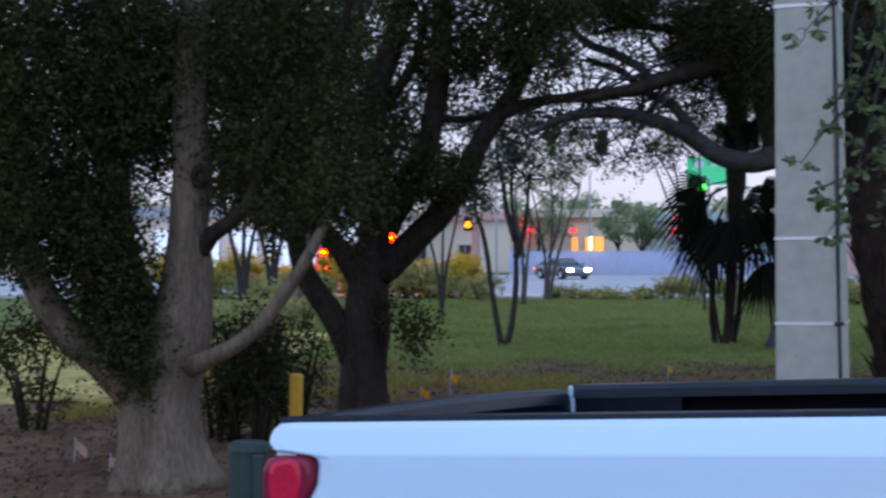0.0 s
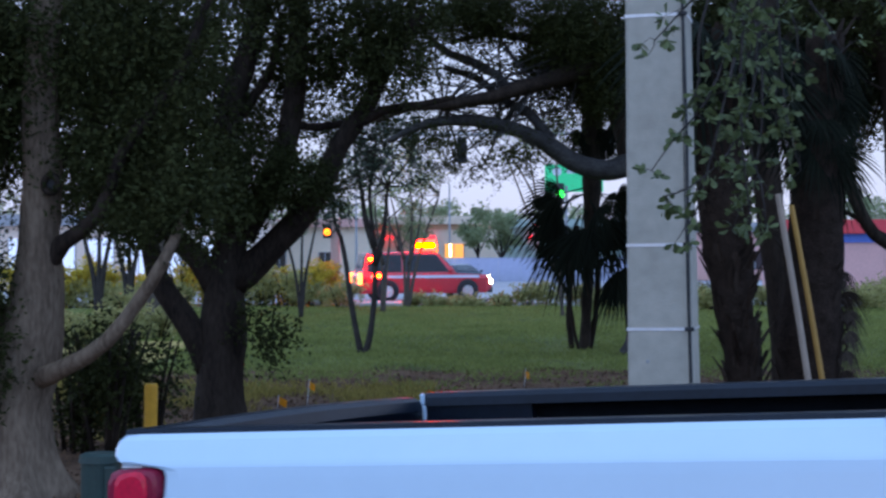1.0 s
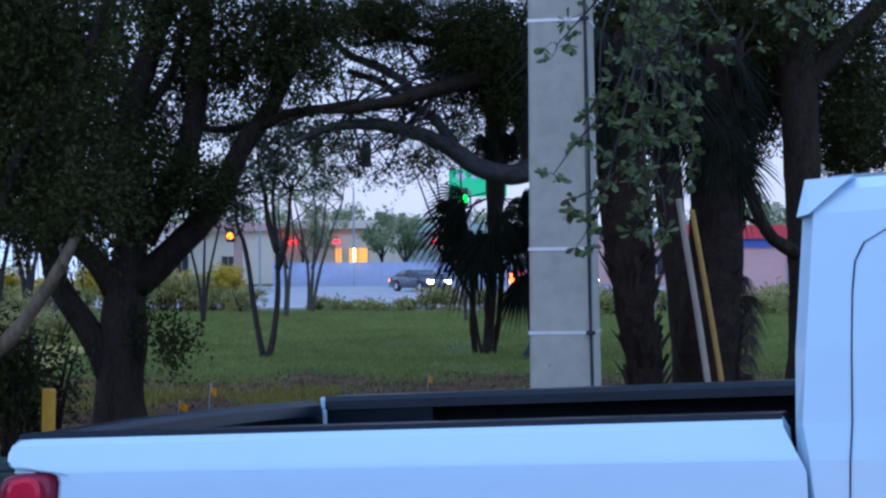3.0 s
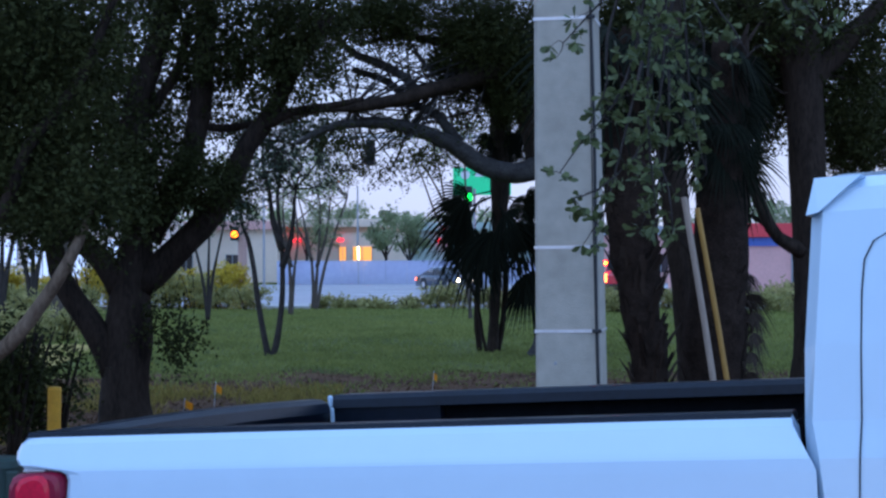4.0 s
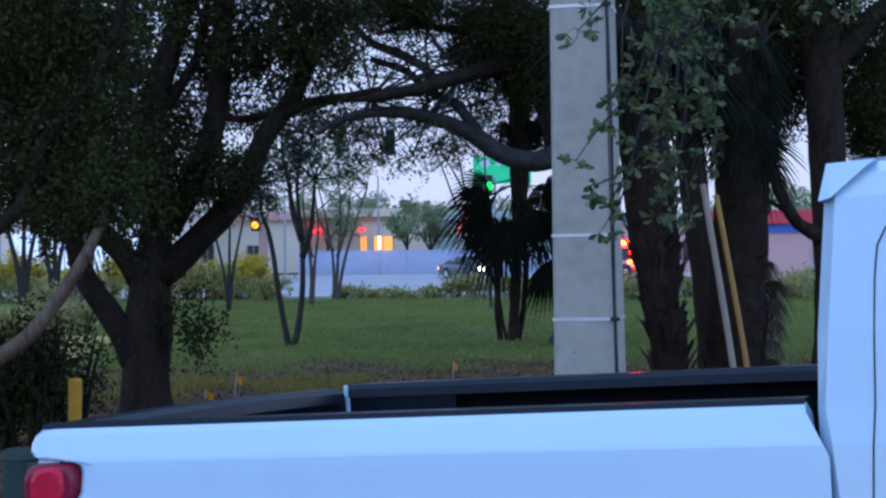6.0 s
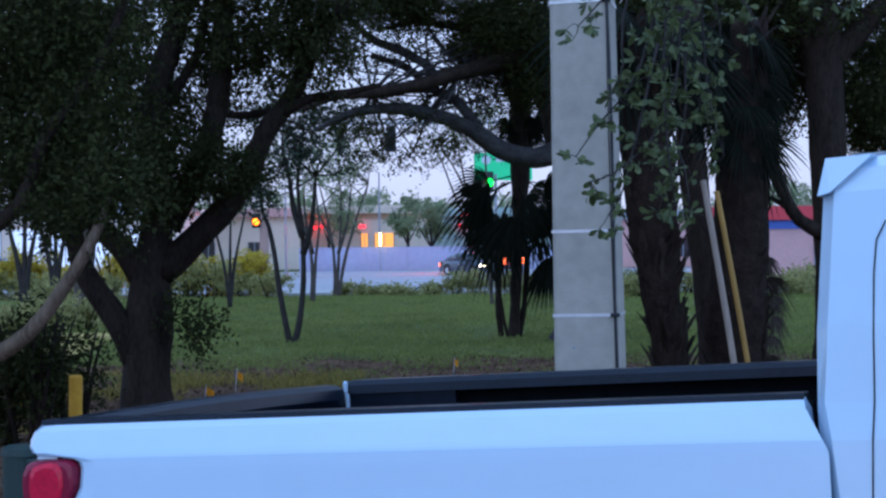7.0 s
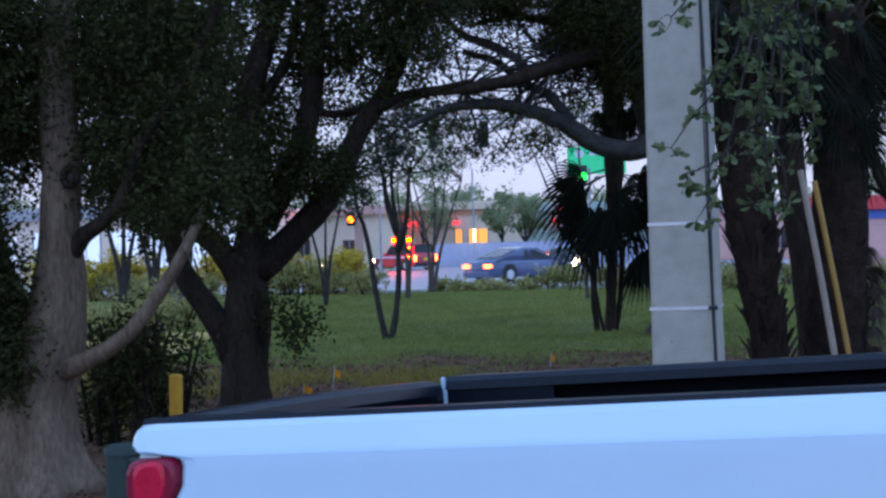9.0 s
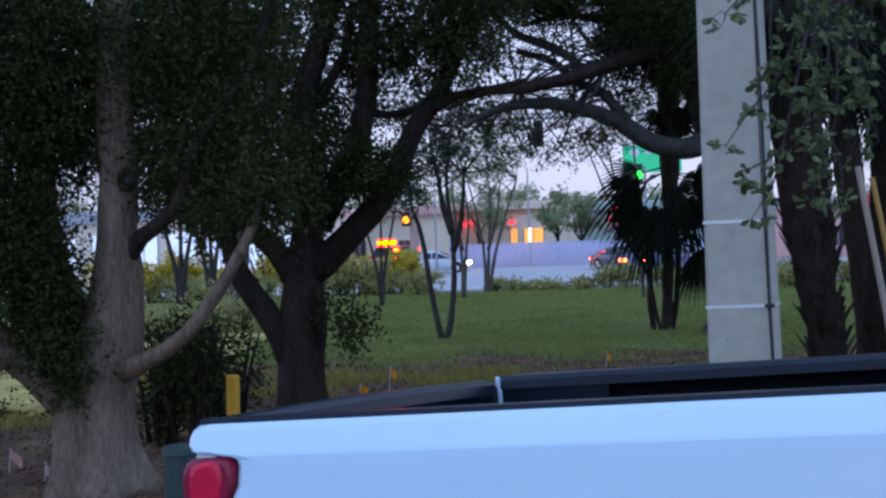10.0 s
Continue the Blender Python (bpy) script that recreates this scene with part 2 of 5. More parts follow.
            out.append(0.5 * (2 * b + (c - a) * u + (2 * a - 5 * b + 4 * c - d) * u * u + (3 * b - a - 3 * c + d) * u**3))
            rr.append(r[i - 1] * (1 - u) + r[i] * u)
    return out + [p[-2]], rr + [r[-1]]


def limb(bm, points, radii, segs=10, rough=0.07, step=0.18, flare=0.0):
    """A tapered, uneven limb through the points."""
    path, rad = smooth_path(points, radii, step)
    rows, side = [], Vector((1, 0, 0.01))
    for i, (q, r) in enumerate(zip(path, rad)):
        d = Vector(path[min(i + 1, len(path) - 1)] - path[max(i - 1, 0)]).normalized()
        side = (side - d * side.dot(d)).normalized()
        up = d.cross(side)
        row = []
        for k in range(segs):
            a = 2 * math.pi * k / segs
            out = side * math.cos(a) + up * math.sin(a)
            grow = 1 + rough * noise.noise(Vector(q) * 2.3 + out * 1.7) * 2 + rough * noise.noise(Vector(q) * 7 + out * 4)
            if flare:
                low = math.exp(-max(0, q[2] - path[0][2]) / 0.28)
                grow += flare * low * (1 + 0.6 * math.sin(5 * a + 1) + 0.3 * math.sin(3 * a))
            row.append(Vector(q) + out * r * grow)
        rows.append(row)
    return loft(rows, bm)


def leaf_mesh(name, centres, length, width, mat, parent=None, droop=0.3, label="", seed=0, lift=None, full=False):
    """Separate bent leaves: a kite of four corners, or a fuller rounded outline."""
    rng = np.random.default_rng(seed)
    n = len(centres)
    d = rng.normal(size=(n, 3)) if lift is None else lift + rng.normal(size=(n, 3)) * 0.6
    d[:, 2] -= droop
    d /= np.linalg.norm(d, axis=1)[:, None]
    s = np.cross(d, rng.normal(size=(n, 3)))
    s /= np.linalg.norm(s, axis=1)[:, None] + 1e-9
    up = np.cross(s, d)
    ln = (length * rng.uniform(0.6, 1.3, n))[:, None]
    w = (width * rng.uniform(0.6, 1.3, n))[:, None]
    outline = ((0.0, 0.0), (0.35, 0.30), (0.74, 0.52), (1.0, 0.12), (0.94, -0.22), (0.66, -0.5), (0.3, -0.26)) if full else ((0.0, 0.0), (0.55, 0.5), (1.0, 0.0), (0.55, -0.5))
    k = len(outline)
    verts = np.stack([centres + d * ln * u + s * w * v + up * w * 0.24 * abs(v) for u, v in outline], 1).reshape(-1, 3)
    me = bpy.data.meshes.new(name)
    me.vertices.add(k * n)
    me.vertices.foreach_set("co", verts.ravel())
    me.loops.add(k * n)
    me.loops.foreach_set("vertex_index", np.arange(k * n, dtype=np.int32))
    me.polygons.add(n)
    me.polygons.foreach_set("loop_start", np.arange(0, k * n, k, dtype=np.int32))
    me.update(calc_edges=True)
    me.materials.append(mat)
    ob = new(name, me)
    ob.parent = parent
    if label:
        ob["label"] = label
    return ob


def clumps(blobs, per_twig=9, twig=0.28, seed=0):
    """Leaf places: twigs scattered in ellipsoids (centre, radii, twigs), with leaves along each twig."""
    rng = np.random.default_rng(seed)
    out = []
    for (cx, cy, cz), (rx, ry, rz), count in blobs:
        p = rng.normal(size=(count, 3))
        p = p / np.linalg.norm(p, axis=1)[:, None] * (rng.uniform(0.0, 1.0, (count, 1)) ** 0.42)
        p *= (rx, ry, rz)
        p += (cx, cy, cz)
        d = rng.normal(size=(count, 3))
        d[:, 2] -= 0.25
        d /= np.linalg.norm(d, axis=1)[:, None]
        u = rng.uniform(0, twig, (count, per_twig, 1))
        q = p[:, None] + d[:, None] * u + rng.normal(size=(count, per_twig, 3)) * 0.035
        out.append(q.reshape(-1, 3))
    return np.concatenate(out)


def empty(name, m=None, label="", category="", group="", kind=""):
    ob = new(name)
    if m is not None:
        ob.matrix_basis = m
    return tagged(ob, label, category, group, kind)


# ---- ground ----
TRUCK_YAW, TRUCK_PITCH = radians(-22.0), radians(3.4)
TAIL = (-1.067, 4.322)


def ground_height(x, y):
    """Car park sloping up under the pickup, a low swell in the lawn, level road."""
    s = (x - TAIL[0]) * math.cos(TRUCK_YAW) + (y - TAIL[1]) * math.sin(TRUCK_YAW)
    lat = -(x - TAIL[0]) * math.sin(TRUCK_YAW) + (y - TAIL[1]) * math.cos(TRUCK_YAW)
    near = max(0.0, 1 - max(0.0, abs(lat - 1) - 1.5) / 2.5)
    z = math.tan(TRUCK_PITCH) * min(max(s - 0.2, -0.2), 6.0) * near
    if y > 75:
        u = min(1.0, (y - 75) / 20)
        z -= 0.3 * u * u * (3 - 2 * u)
    if 14 < y < 56:
        z += (0.07 * noise.noise(Vector((x * 0.22, y * 0.15, 0))) + 0.035 * noise.noise(Vector((x * 0.75, y * 0.5, 4.0)))) * min(1, (y - 14) / 6) * min(1, (56 - y) / 6)
    return z


def patch(name, x0, x1, y0, y1, nx, ny, mat, lift=0.0, label="", category="", kind="structure", edge=0.0):
    verts, faces = [], []
    for j in range(ny + 1):
        for i in range(nx + 1):
            x, y = x0 + (x1 - x0) * i / nx, y0 + (y1 - y0) * j / ny
            if edge and j in (0, ny):
                y += edge * noise.noise(Vector((x * 0.8, j, 3.0)))
            verts.append((x, y, ground_height(x, y) + lift - (0.09 if edge and j in (0, ny) else 0.0)))
    for j in range(ny):
        for i in range(nx):
            a = j * (nx + 1) + i
            faces.append((a, a + 1, a + nx + 2, a + nx + 1))
    return tagged(mesh_object(name, verts, faces, mat, smooth=True), label, category, kind=kind)


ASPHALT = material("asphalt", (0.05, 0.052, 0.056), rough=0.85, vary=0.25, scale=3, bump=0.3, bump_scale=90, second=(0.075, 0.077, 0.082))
# road colour raised to hold the brightness of the open sky
ROAD_MAT = material("sky_paled_road_asphalt", (0.33, 0.315, 0.33), rough=0.6, vary=0.12, scale=0.4, bump=0.1, second=(0.40, 0.38, 0.40), spec=0.15)
SOIL = material("turf_soil", (0.095, 0.115, 0.036), rough=0.95, vary=0.45, scale=0.5, second=(0.18, 0.19, 0.06), bump=0.4, bump_scale=30, spec=0.04)
MULCH = material("leaf_litter_mulch", (0.115, 0.060, 0.045), rough=0.95, vary=0.65, scale=1.0, bump=0.8, bump_scale=25, second=(0.22, 0.125, 0.076), spec=0.04)
PAVING = material("pavement_concrete", (0.42, 0.40, 0.38), rough=0.85, vary=0.1, scale=1)
LINE_PAINT = material("road_line_paint", (0.75, 0.75, 0.74), rough=0.6, vary=0.1)

verts, faces = [], []
rows_y = [-60, -20, -6, 0, 2, 3, 4, 5, 6, 7, 8, 9, 10, 12, 14, 17, 20, 24, 28, 32, 36, 40, 45, 50, 55, 60, 75, 78, 81, 84, 87, 90, 93, 96, 120, 300, 3000]
cols_x = [-3000, -300, -80, -40, -20, -12, -8, -6, -5, -4, -3, -2, -1, 0, 1, 2, 3, 4, 5, 6, 8, 12, 20, 40, 80, 300, 3000]
for y in rows_y:
    for x in cols_x:
        verts.append((x, y, ground_height(x, y) - (0.3 if -12 < x < 13 and -12 < y < 8.5 else 0.03)))
for j in range(len(rows_y) - 1):
    for i in range(len(cols_x) - 1):
        a = j * len(cols_x) + i
        faces.append((a, a + 1, a + len(cols_x) + 1, a + len(cols_x)))
tagged(mesh_object("ground", verts, faces, SOIL, smooth=True), "dull green and brown earth reaching the horizon", "ground", kind="structure")
patch("parking_lot", -14, 16, -12, 8.6, 60, 42, ASPHALT, 0.0, "dark asphalt car park, gently sloping", "asphalt")
patch("mulch_bed", -16, 16, 8.75, 28.5, 48, 34, MULCH, 0.012, "dark brown leaf mulch under the trees", "mulch", edge=1.0)
patch("lawn", -34, 34, 24.6, 56, 170, 40, SOIL, 0.03, "mown green lawn rising gently to the shrubs", "lawn", edge=3.0)
DRY = material("dry_turf", (0.32, 0.24, 0.08), rough=0.95, vary=0.55, scale=0.9, second=(0.62, 0.46, 0.16), bump=0.4, bump_scale=30, spec=0.03)
patch("dry_turf", -30, -6.2, 17.6, 33.0, 60, 34, DRY, 0.05, "yellowish dry turf strewn with leaves", "turf", edge=2.0)
tagged(part("planter_wall", box(9.96, 12.95, 52.9, 53.2, -0.1, 0.36, 0.03), PAVING), "low grey concrete planter wall", "wall", kind="structure")
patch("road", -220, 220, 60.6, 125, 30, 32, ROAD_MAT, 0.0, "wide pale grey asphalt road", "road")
tagged(part("kerb", box(-14, 16, 8.6, 8.75, -0.1, 0.13, 0.02), PAVING), "pale concrete kerb along the car park", "kerb", kind="structure")
tagged(part("pavement", box(-120, 120, 57.6, 60.5, -0.1, 0.1, 0.03), PAVING), "pale concrete roadside pavement", "pavement", kind="structure")
for y in (71.5, 82.0, 98.5, 112.0):
    for k in range(14):
        tagged(part("lane_line", box(-40 + 6 * k, -37 + 6 * k, y, y + 0.15, ground_height(0, y) + 0.002, ground_height(0, y) + 0.010), LINE_PAINT), "white painted lane dash", "road marking", "lane dashes", "structure")

rng = np.random.default_rng(5)
g = 260000
gx, gy = rng.uniform(-14, 14, g), 21.0 + 34.3 * rng.uniform(0, 1, g) ** 1.15
keep = np.abs(gx) < 2 + gy * 0.36
gx, gy = gx[keep], gy[keep]
gz = np.array([ground_height(a, b) for a, b in zip(gx, gy)]) + 0.03
blade_at = np.stack([gx, gy, gz], 1)
patchy = np.array([noise.noise(Vector((q[0] * 0.7, q[1] * 0.35, 1.0))) for q in blade_at])
blade_at = blade_at[patchy > rng.uniform(-0.9, 0.1, len(blade_at)) + np.clip((26.5 - blade_at[:, 1]) * 0.2, 0, 1)]
on_dry = (blade_at[:, 0] < -6.2 + 0.5 * np.sin(blade_at[:, 1])) & (blade_at[:, 1] < 32.5)
blade_at = blade_at[~on_dry | (rng.uniform(0, 1, len(blade_at)) < 0.12)]
tuft = leaf_mesh("grass", blade_at, 0.085, 0.024, GRASS, droop=0.0, seed=2, lift=np.array([0, 0, 0.75]))
tagged(tuft, "short green lawn grass with uneven tufts", "grass", kind="stuff")
g = 24000
gx, gy = rng.uniform(-7, 7, g), rng.uniform(9.2, 25.5, g)
gz = np.array([ground_height(a, b) for a, b in zip(gx, gy)]) + 0.02
STRAW = material("dry_grass_blades", (0.20, 0.17, 0.05), rough=0.8, vary=0.4, scale=1.5, second=(0.48, 0.36, 0.10), island=0.5, trans=0.2, spec=0.05)
LITTER = material("fallen_leaf", (0.08, 0.045, 0.028), rough=1.0, vary=0.5, scale=3, second=(0.24, 0.145, 0.09), island=0.7, spec=0.0)
litter = leaf_mesh("leaf_litter", np.stack([gx, gy, gz], 1), 0.055, 0.026, LITTER, droop=0.0, seed=3, lift=np.array([0.5, 0.3, 0.25]))
tagged(litter, "fallen brown oak leaves on the mulch", "leaf litter", kind="stuff")


g = 30000
gx, gy = rng.uniform(-6.5, -1.2, g), rng.uniform(13.5, 22.5, g)
thin = np.array([noise.noise(Vector((a * 0.9, b * 0.5, 9.0))) for a, b in zip(gx, gy)])
keep = thin > rng.uniform(-0.05, 0.55, g) - np.clip((gy - 18.5) * 0.1, -0.2, 0.3)
gx, gy = gx[keep], gy[keep]
gz = np.array([ground_height(a, b) for a, b in zip(gx, gy)]) + 0.01
straw = leaf_mesh("dry_grass", np.stack([gx, gy, gz], 1), 0.11, 0.018, STRAW, droop=0.0, seed=6, lift=np.array([0, 0, 0.9]))
tagged(straw, "thin yellowish grass tufts on the mulch", "grass", kind="stuff")


# ---- white pickup ----
def wheel_part(x, y, r, parent):
    w = part("wheel", rod((x, y - 0.12, r), (x, y + 0.12, r), r * 0.62, segs=28), CHROME, parent, smooth=False)
    t = bmesh.new()
    ring = []
    for k in range(28):
        a = 2 * math.pi * k / 28
        c, s = math.cos(a), math.sin(a)
        ring.append([(x + c * q, y + d, r + s * q) for q, d in ((r * 0.62, -0.13), (r * 0.9, -0.145), (r, -0.10), (r, 0.10), (r * 0.9, 0.145), (r * 0.62, 0.13))])
    n = len(ring)
    vv = [[t.verts.new(p) for p in row] for row in ring]
    for i in range(n):
        for k in range(5):
            t.faces.new((vv[i][k], vv[(i + 1) % n][k], vv[(i + 1) % n][k + 1], vv[i][k + 1]))
    part("tyre", t, RUBBER, w, smooth=True)
    return w


def pickup():
    turn = Matrix.Rotation(TRUCK_YAW, 4, "Z") @ Matrix.Rotation(-TRUCK_PITCH, 4, "Y") @ Matrix.Rotation(radians(-1.6), 4, "X")
    m = Matrix.Translation(Vector((TAIL[0], TAIL[1], 1.341)) - turn @ Vector((0.0, 0.0, 1.375))) @ turn
    t = empty("pickup_truck", m, "white crew-cab pickup with an open black-lined bed, parked", "pickup truck")
    top = 1.375
    # near bed side: rounded shoulder, a crease, and a nearly upright panel below
    side = [(0.075, top - 0.035), (0.05, top - 0.008), (0.03, top - 0.014), (0.012, top - 0.03), (-0.001, top - 0.050), (-0.013, top - 0.069), (-0.022, top - 0.083), (-0.027, top - 0.092), (-0.030, top - 0.099), (-0.031, top - 0.108),
            (-0.033, top - 0.125), (-0.037, top - 0.175), (-0.041, top - 0.222), (-0.044, top - 0.27), (-0.046, 0.86), (-0.04, 0.72), (0.02, 0.5), (0.075, 0.5)]

    def rear_edge(z):
        """Where the panel ends above the lamp: a rounded nose, then the lamp's recess."""
        q = top - z
        return float(np.interp(q, [0.0, 0.014, 0.030, 0.050, 0.069, 0.083, 0.092, 0.099, 0.108, 0.125, 0.165, 0.185, 0.222, 0.27, 0.4], [-0.02, -0.038, -0.050, -0.054, -0.049, -0.034, 0.035, 0.092, 0.116, 0.123, 0.123, 0.115, 0.092, 0.074, 0.074]))
    bm = bmesh.new()
    rings = []
    for k, x in enumerate((0.0, 0.006, 0.022, 0.06, 0.3, 0.8, 1.3, 1.75, 1.9, 2.0)):
        ring = []
        for y, z in side:
            xx = x
            if k < 4:
                xx = rear_edge(z) + x
                y = y + (0.034, 0.016, 0.004, 0.0)[k] * (1 if y < 0.04 else 0)
            if x == 2.0:
                xx = 1.985 + 0.058 * min(1.0, max(0.0, (top - 0.02 - z) / 0.10))
            ring.append((xx, y, z))
        rings.append(ring)
    part("bed_side", loft(rings, bm), WHITE, t, "glossy white bed side with a long crease", smooth=False)
    # tail corner behind the lamp
    part("rear_corner", box(-0.012, 0.2, 0.05, 0.2, 0.55, top - 0.075, 0.02), WHITE, t)
    # far bed side
    far = [(1.78, top - 0.03), (1.81, top - 0.008), (1.86, top - 0.03), (1.90, top - 0.10), (1.88, top - 0.26), (1.88, 0.5), (1.80, 0.5), (1.78, 0.9)]
    part("bed_side", prism(far, 0.02, 2.0), WHITE, t)
    # rail caps
    part("rail_cap", prism([(0.030, top - 0.014), (0.036, top - 0.001), (0.09, top + 0.001), (0.104, top - 0.006), (0.104, top - 0.06), (0.094, top - 0.06), (0.088, top - 0.014)], -0.026, 1.985), BLACK_TRIM, t, "black plastic rail cap")
    part("rail_cap", prism([(1.64, top - 0.034), (1.645, top - 0.004), (1.665, top + 0.012), (1.83, top + 0.010), (1.85, top - 0.02), (1.83, top - 0.03), (1.68, top - 0.02), (1.655, top - 0.034)], 0.09, 2.02), BLACK_TRIM, t, "black plastic rail cap")
    # bed liner
    part("bed_floor", box(0.06, 2.0, 0.1, 1.7, 0.84, 0.88), LINER, t, "ribbed black bed liner")
    part("bed_wall", box(0.1, 2.0, 0.078, 0.104, 0.88, top - 0.02), LINER, t)
    part("bed_wall", prism([(1.70, 0.88), (1.74, 0.88), (1.74, top - 0.025), (1.70, top - 0.025)], 0.5, 2.0), LINER, t)
    part("bed_wall", box(0.07, 0.5, 1.652, 1.70, 0.88, top - 0.02), BLACK_TRIM, t)
    part("headboard", box(2.0, 2.03, 0.08, 1.72, 0.84, top - 0.005, 0.01), LINER, t)
    for k in range(9):
        part("floor_rib", box(0.12, 1.98, 0.2 + 0.16 * k, 0.25 + 0.16 * k, 0.88, 0.895, 0.004, 1), LINER, t)
    # tailgate with a black moulded cap
    part("tailgate", box(-0.01, 0.05, 0.19, 1.63, 0.66, top - 0.035, 0.012), WHITE, t)
    cap = bmesh.new()
    rings = []
    for k in range(13):
        y = 0.06 + 1.57 * k / 12
        lift = 0.010 * math.sin(math.pi * k / 12)
        prof = [(-0.012, top - 0.05), (-0.015, top - 0.016), (-0.005, top - 0.004), (0.02, top + 0.002), (0.06, top - 0.002), (0.085, top - 0.016), (0.092, top - 0.05), (0.07, top - 0.10), (0.03, top - 0.10)]
        rings.append([(a, y, b + lift) for a, b in prof])
    part("tailgate_cap", loft(rings, cap), BLACK_TRIM, t, "moulded black tailgate top cap")
    part("tailgate_liner", box(0.052, 0.064, 0.2, 1.62, 0.7, top - 0.1, 0.004, 1), LINER, t)
    lat = box(0.085, 0.100, 1.636, 1.650, top - 0.085, top - 0.03, 0.004, 1)
    box(0.080, 0.096, 1.632, 1.652, top - 0.032, top + 0.012, 0.006, 1, lat)
    part("tailgate_gap_edge", lat, WHITE, t, "white painted edge in the tailgate gap")
    # tail lamp
    def lamp_ring(y, shrink, x0=-0.056, x1=0.119, zt=top - 0.098, zb=0.95, cut=0.05):
        x0, x1, zt, zb = x0 + shrink, x1 - shrink, zt - shrink, zb + shrink
        out = [(x0 + 0.01, zb), (x1 - cut, zb), (x1 - cut, zt - 0.165), (x1 - cut * 0.6, zt - 0.125), (x1 - 0.008, zt - 0.085), (x1, zt - 0.062), (x1, zt - 0.035)]
        out += [(x1 - 0.032 + 0.032 * math.cos(u), zt - 0.032 + 0.032 * math.sin(u)) for u in (0.4, 0.8, 1.2)]
        out += [(x1 - 0.04, zt), (x0 + 0.035, zt - 0.004), (x0 + 0.014, zt - 0.012), (x0 + 0.003, zt - 0.03), (x0, zt - 0.06)]
        return [(px, y, pz) for px, pz in out]
    lamp = loft([lamp_ring(0.16, 0.0), lamp_ring(0.03, 0.0), lamp_ring(-0.016, 0.002), lamp_ring(-0.030, 0.008), lamp_ring(-0.035, 0.018)])
    tl = part("tail_lamp", lamp, TAIL_DARK, t, "smoked dark red wrap-around tail lamp", smooth=False)
    part("lens", loft([lamp_ring(-0.02, 0.0, -0.024, 0.084, top - 0.107, 0.96, 0.03), lamp_ring(-0.036, 0.001, -0.024, 0.084, top - 0.107, 0.96, 0.03), lamp_ring(-0.041, 0.012, -0.024, 0.084, top - 0.107, 0.96, 0.03)]), TAIL_RED, tl, "bright red inner lens")
    part("reverse_lens", box(-0.012, 0.056, -0.014, 0.03, top - 0.101, top - 0.094, 0.003), CLEAR_LENS, tl, "pale strip along the lamp top")
    # bumper, under-body, wheels
    part("rear_bumper", box(-0.2, -0.02, 0.0, 1.84, 0.5, 0.7, 0.04), CHROME, t)
    part("chassis", box(0.0, 5.2, 0.35, 1.5, 0.42, 0.62, 0.02), BLACK_TRIM, t)
    for x in (0.85, 4.45):
        for y in (0.13, 1.74):
            wheel_part(x, y, 0.4, t)
    part("front_fender", box(3.9, 5.3, 0.0, 1.86, 0.5, 1.25, 0.12, 4), WHITE, t)
    # cab shell: sections from the rear wall forward
    def section(x, grow=0.0, drop=0.0):
        g = grow
        pts = [(0.03, 0.5), (-0.04 - g, 0.75), (-0.044 - g, top - 0.25), (-0.032 - g, top - 0.10), (-0.012 - g, top - 0.02), (0.012 - g, 1.52), (0.045 - g, 1.68), (0.075 - g, 1.81), (0.10 - g * 0.5, 1.862 - drop), (0.16, 1.89 - drop), (0.35, 1.915 - drop),
               (0.93, 1.935 - drop), (1.51, 1.915 - drop), (1.70, 1.89 - drop), (1.78, 1.81), (1.84, 1.52), (1.89, top - 0.1), (1.87, 0.75), (1.82, 0.5)]
        return [(x, y, z) for y, z in pts]
    def leaning(ring):
        out = []
        for x, y, z in ring:
            lean = 0.10 * max(0.0, (z - 1.30) / 0.7) - 0.0
            out.append((x + lean * 0.55 + (0.035 * max(0.0, 1 - abs(z - 1.15) / 0.25) if z < 1.35 else 0), y, z))
        return out
    shell = loft([leaning([(a, 0.93 + (b - 0.93) * 0.955, c - 0.012) for a, b, c in section(2.003)]), leaning(section(2.033)), leaning(section(2.085)), section(2.22), section(2.8), section(3.3, drop=0.01), [(3.75, y, min(z, 1.42)) for _, y, z in section(3.75)], [(4.0, y, min(z, 1.28)) for _, y, z in section(4.0)]])
    part("cab", shell, WHITE, t, "glossy white cab rear quarter and roof", smooth=False)
    # roof lip at the cab's rear edge
    part("roof_lip", loft([[(2.037, 0.068, 1.805), (2.065, 0.062, 1.81), (2.16, 0.09, 1.890), (2.055, 0.098, 1.889)], [(2.037, 1.79, 1.805), (2.065, 1.79, 1.81), (2.16, 1.77, 1.890), (2.055, 1.76, 1.889)]]), WHITE, t)
    # rear door: seam, slightly proud skin
    seam = bmesh.new()
    zs = [(0.55, -0.026, 2.165), (0.8, -0.0425, 2.168), (top - 0.25, -0.0465, 2.172), (top - 0.10, -0.0345, 2.180), (top - 0.02, -0.0145, 2.186), (1.50, 0.0095, 2.190), (1.63, 0.034, 2.196), (1.70, 0.048, 2.204), (1.74, 0.057, 2.225), (1.77, 0.064, 2.28), (1.79, 0.068, 2.38)]
    row = [[seam.verts.new((x - 0.045 + dx, y - 0.002, z + dz)) for dx, dz in ((0, 0), (0.0035, -0.001))] for z, y, x in zs]
    for a, b in zip(row, row[1:]):
        seam.faces.new((a[0], a[1], b[1], b[0]))
    part("door_seam", seam, BLACK_TRIM, t, "dark door shut line")
    part("door_handle", box(2.32, 2.5, -0.06, -0.03, 1.14, 1.175, 0.01), CHROME, t)
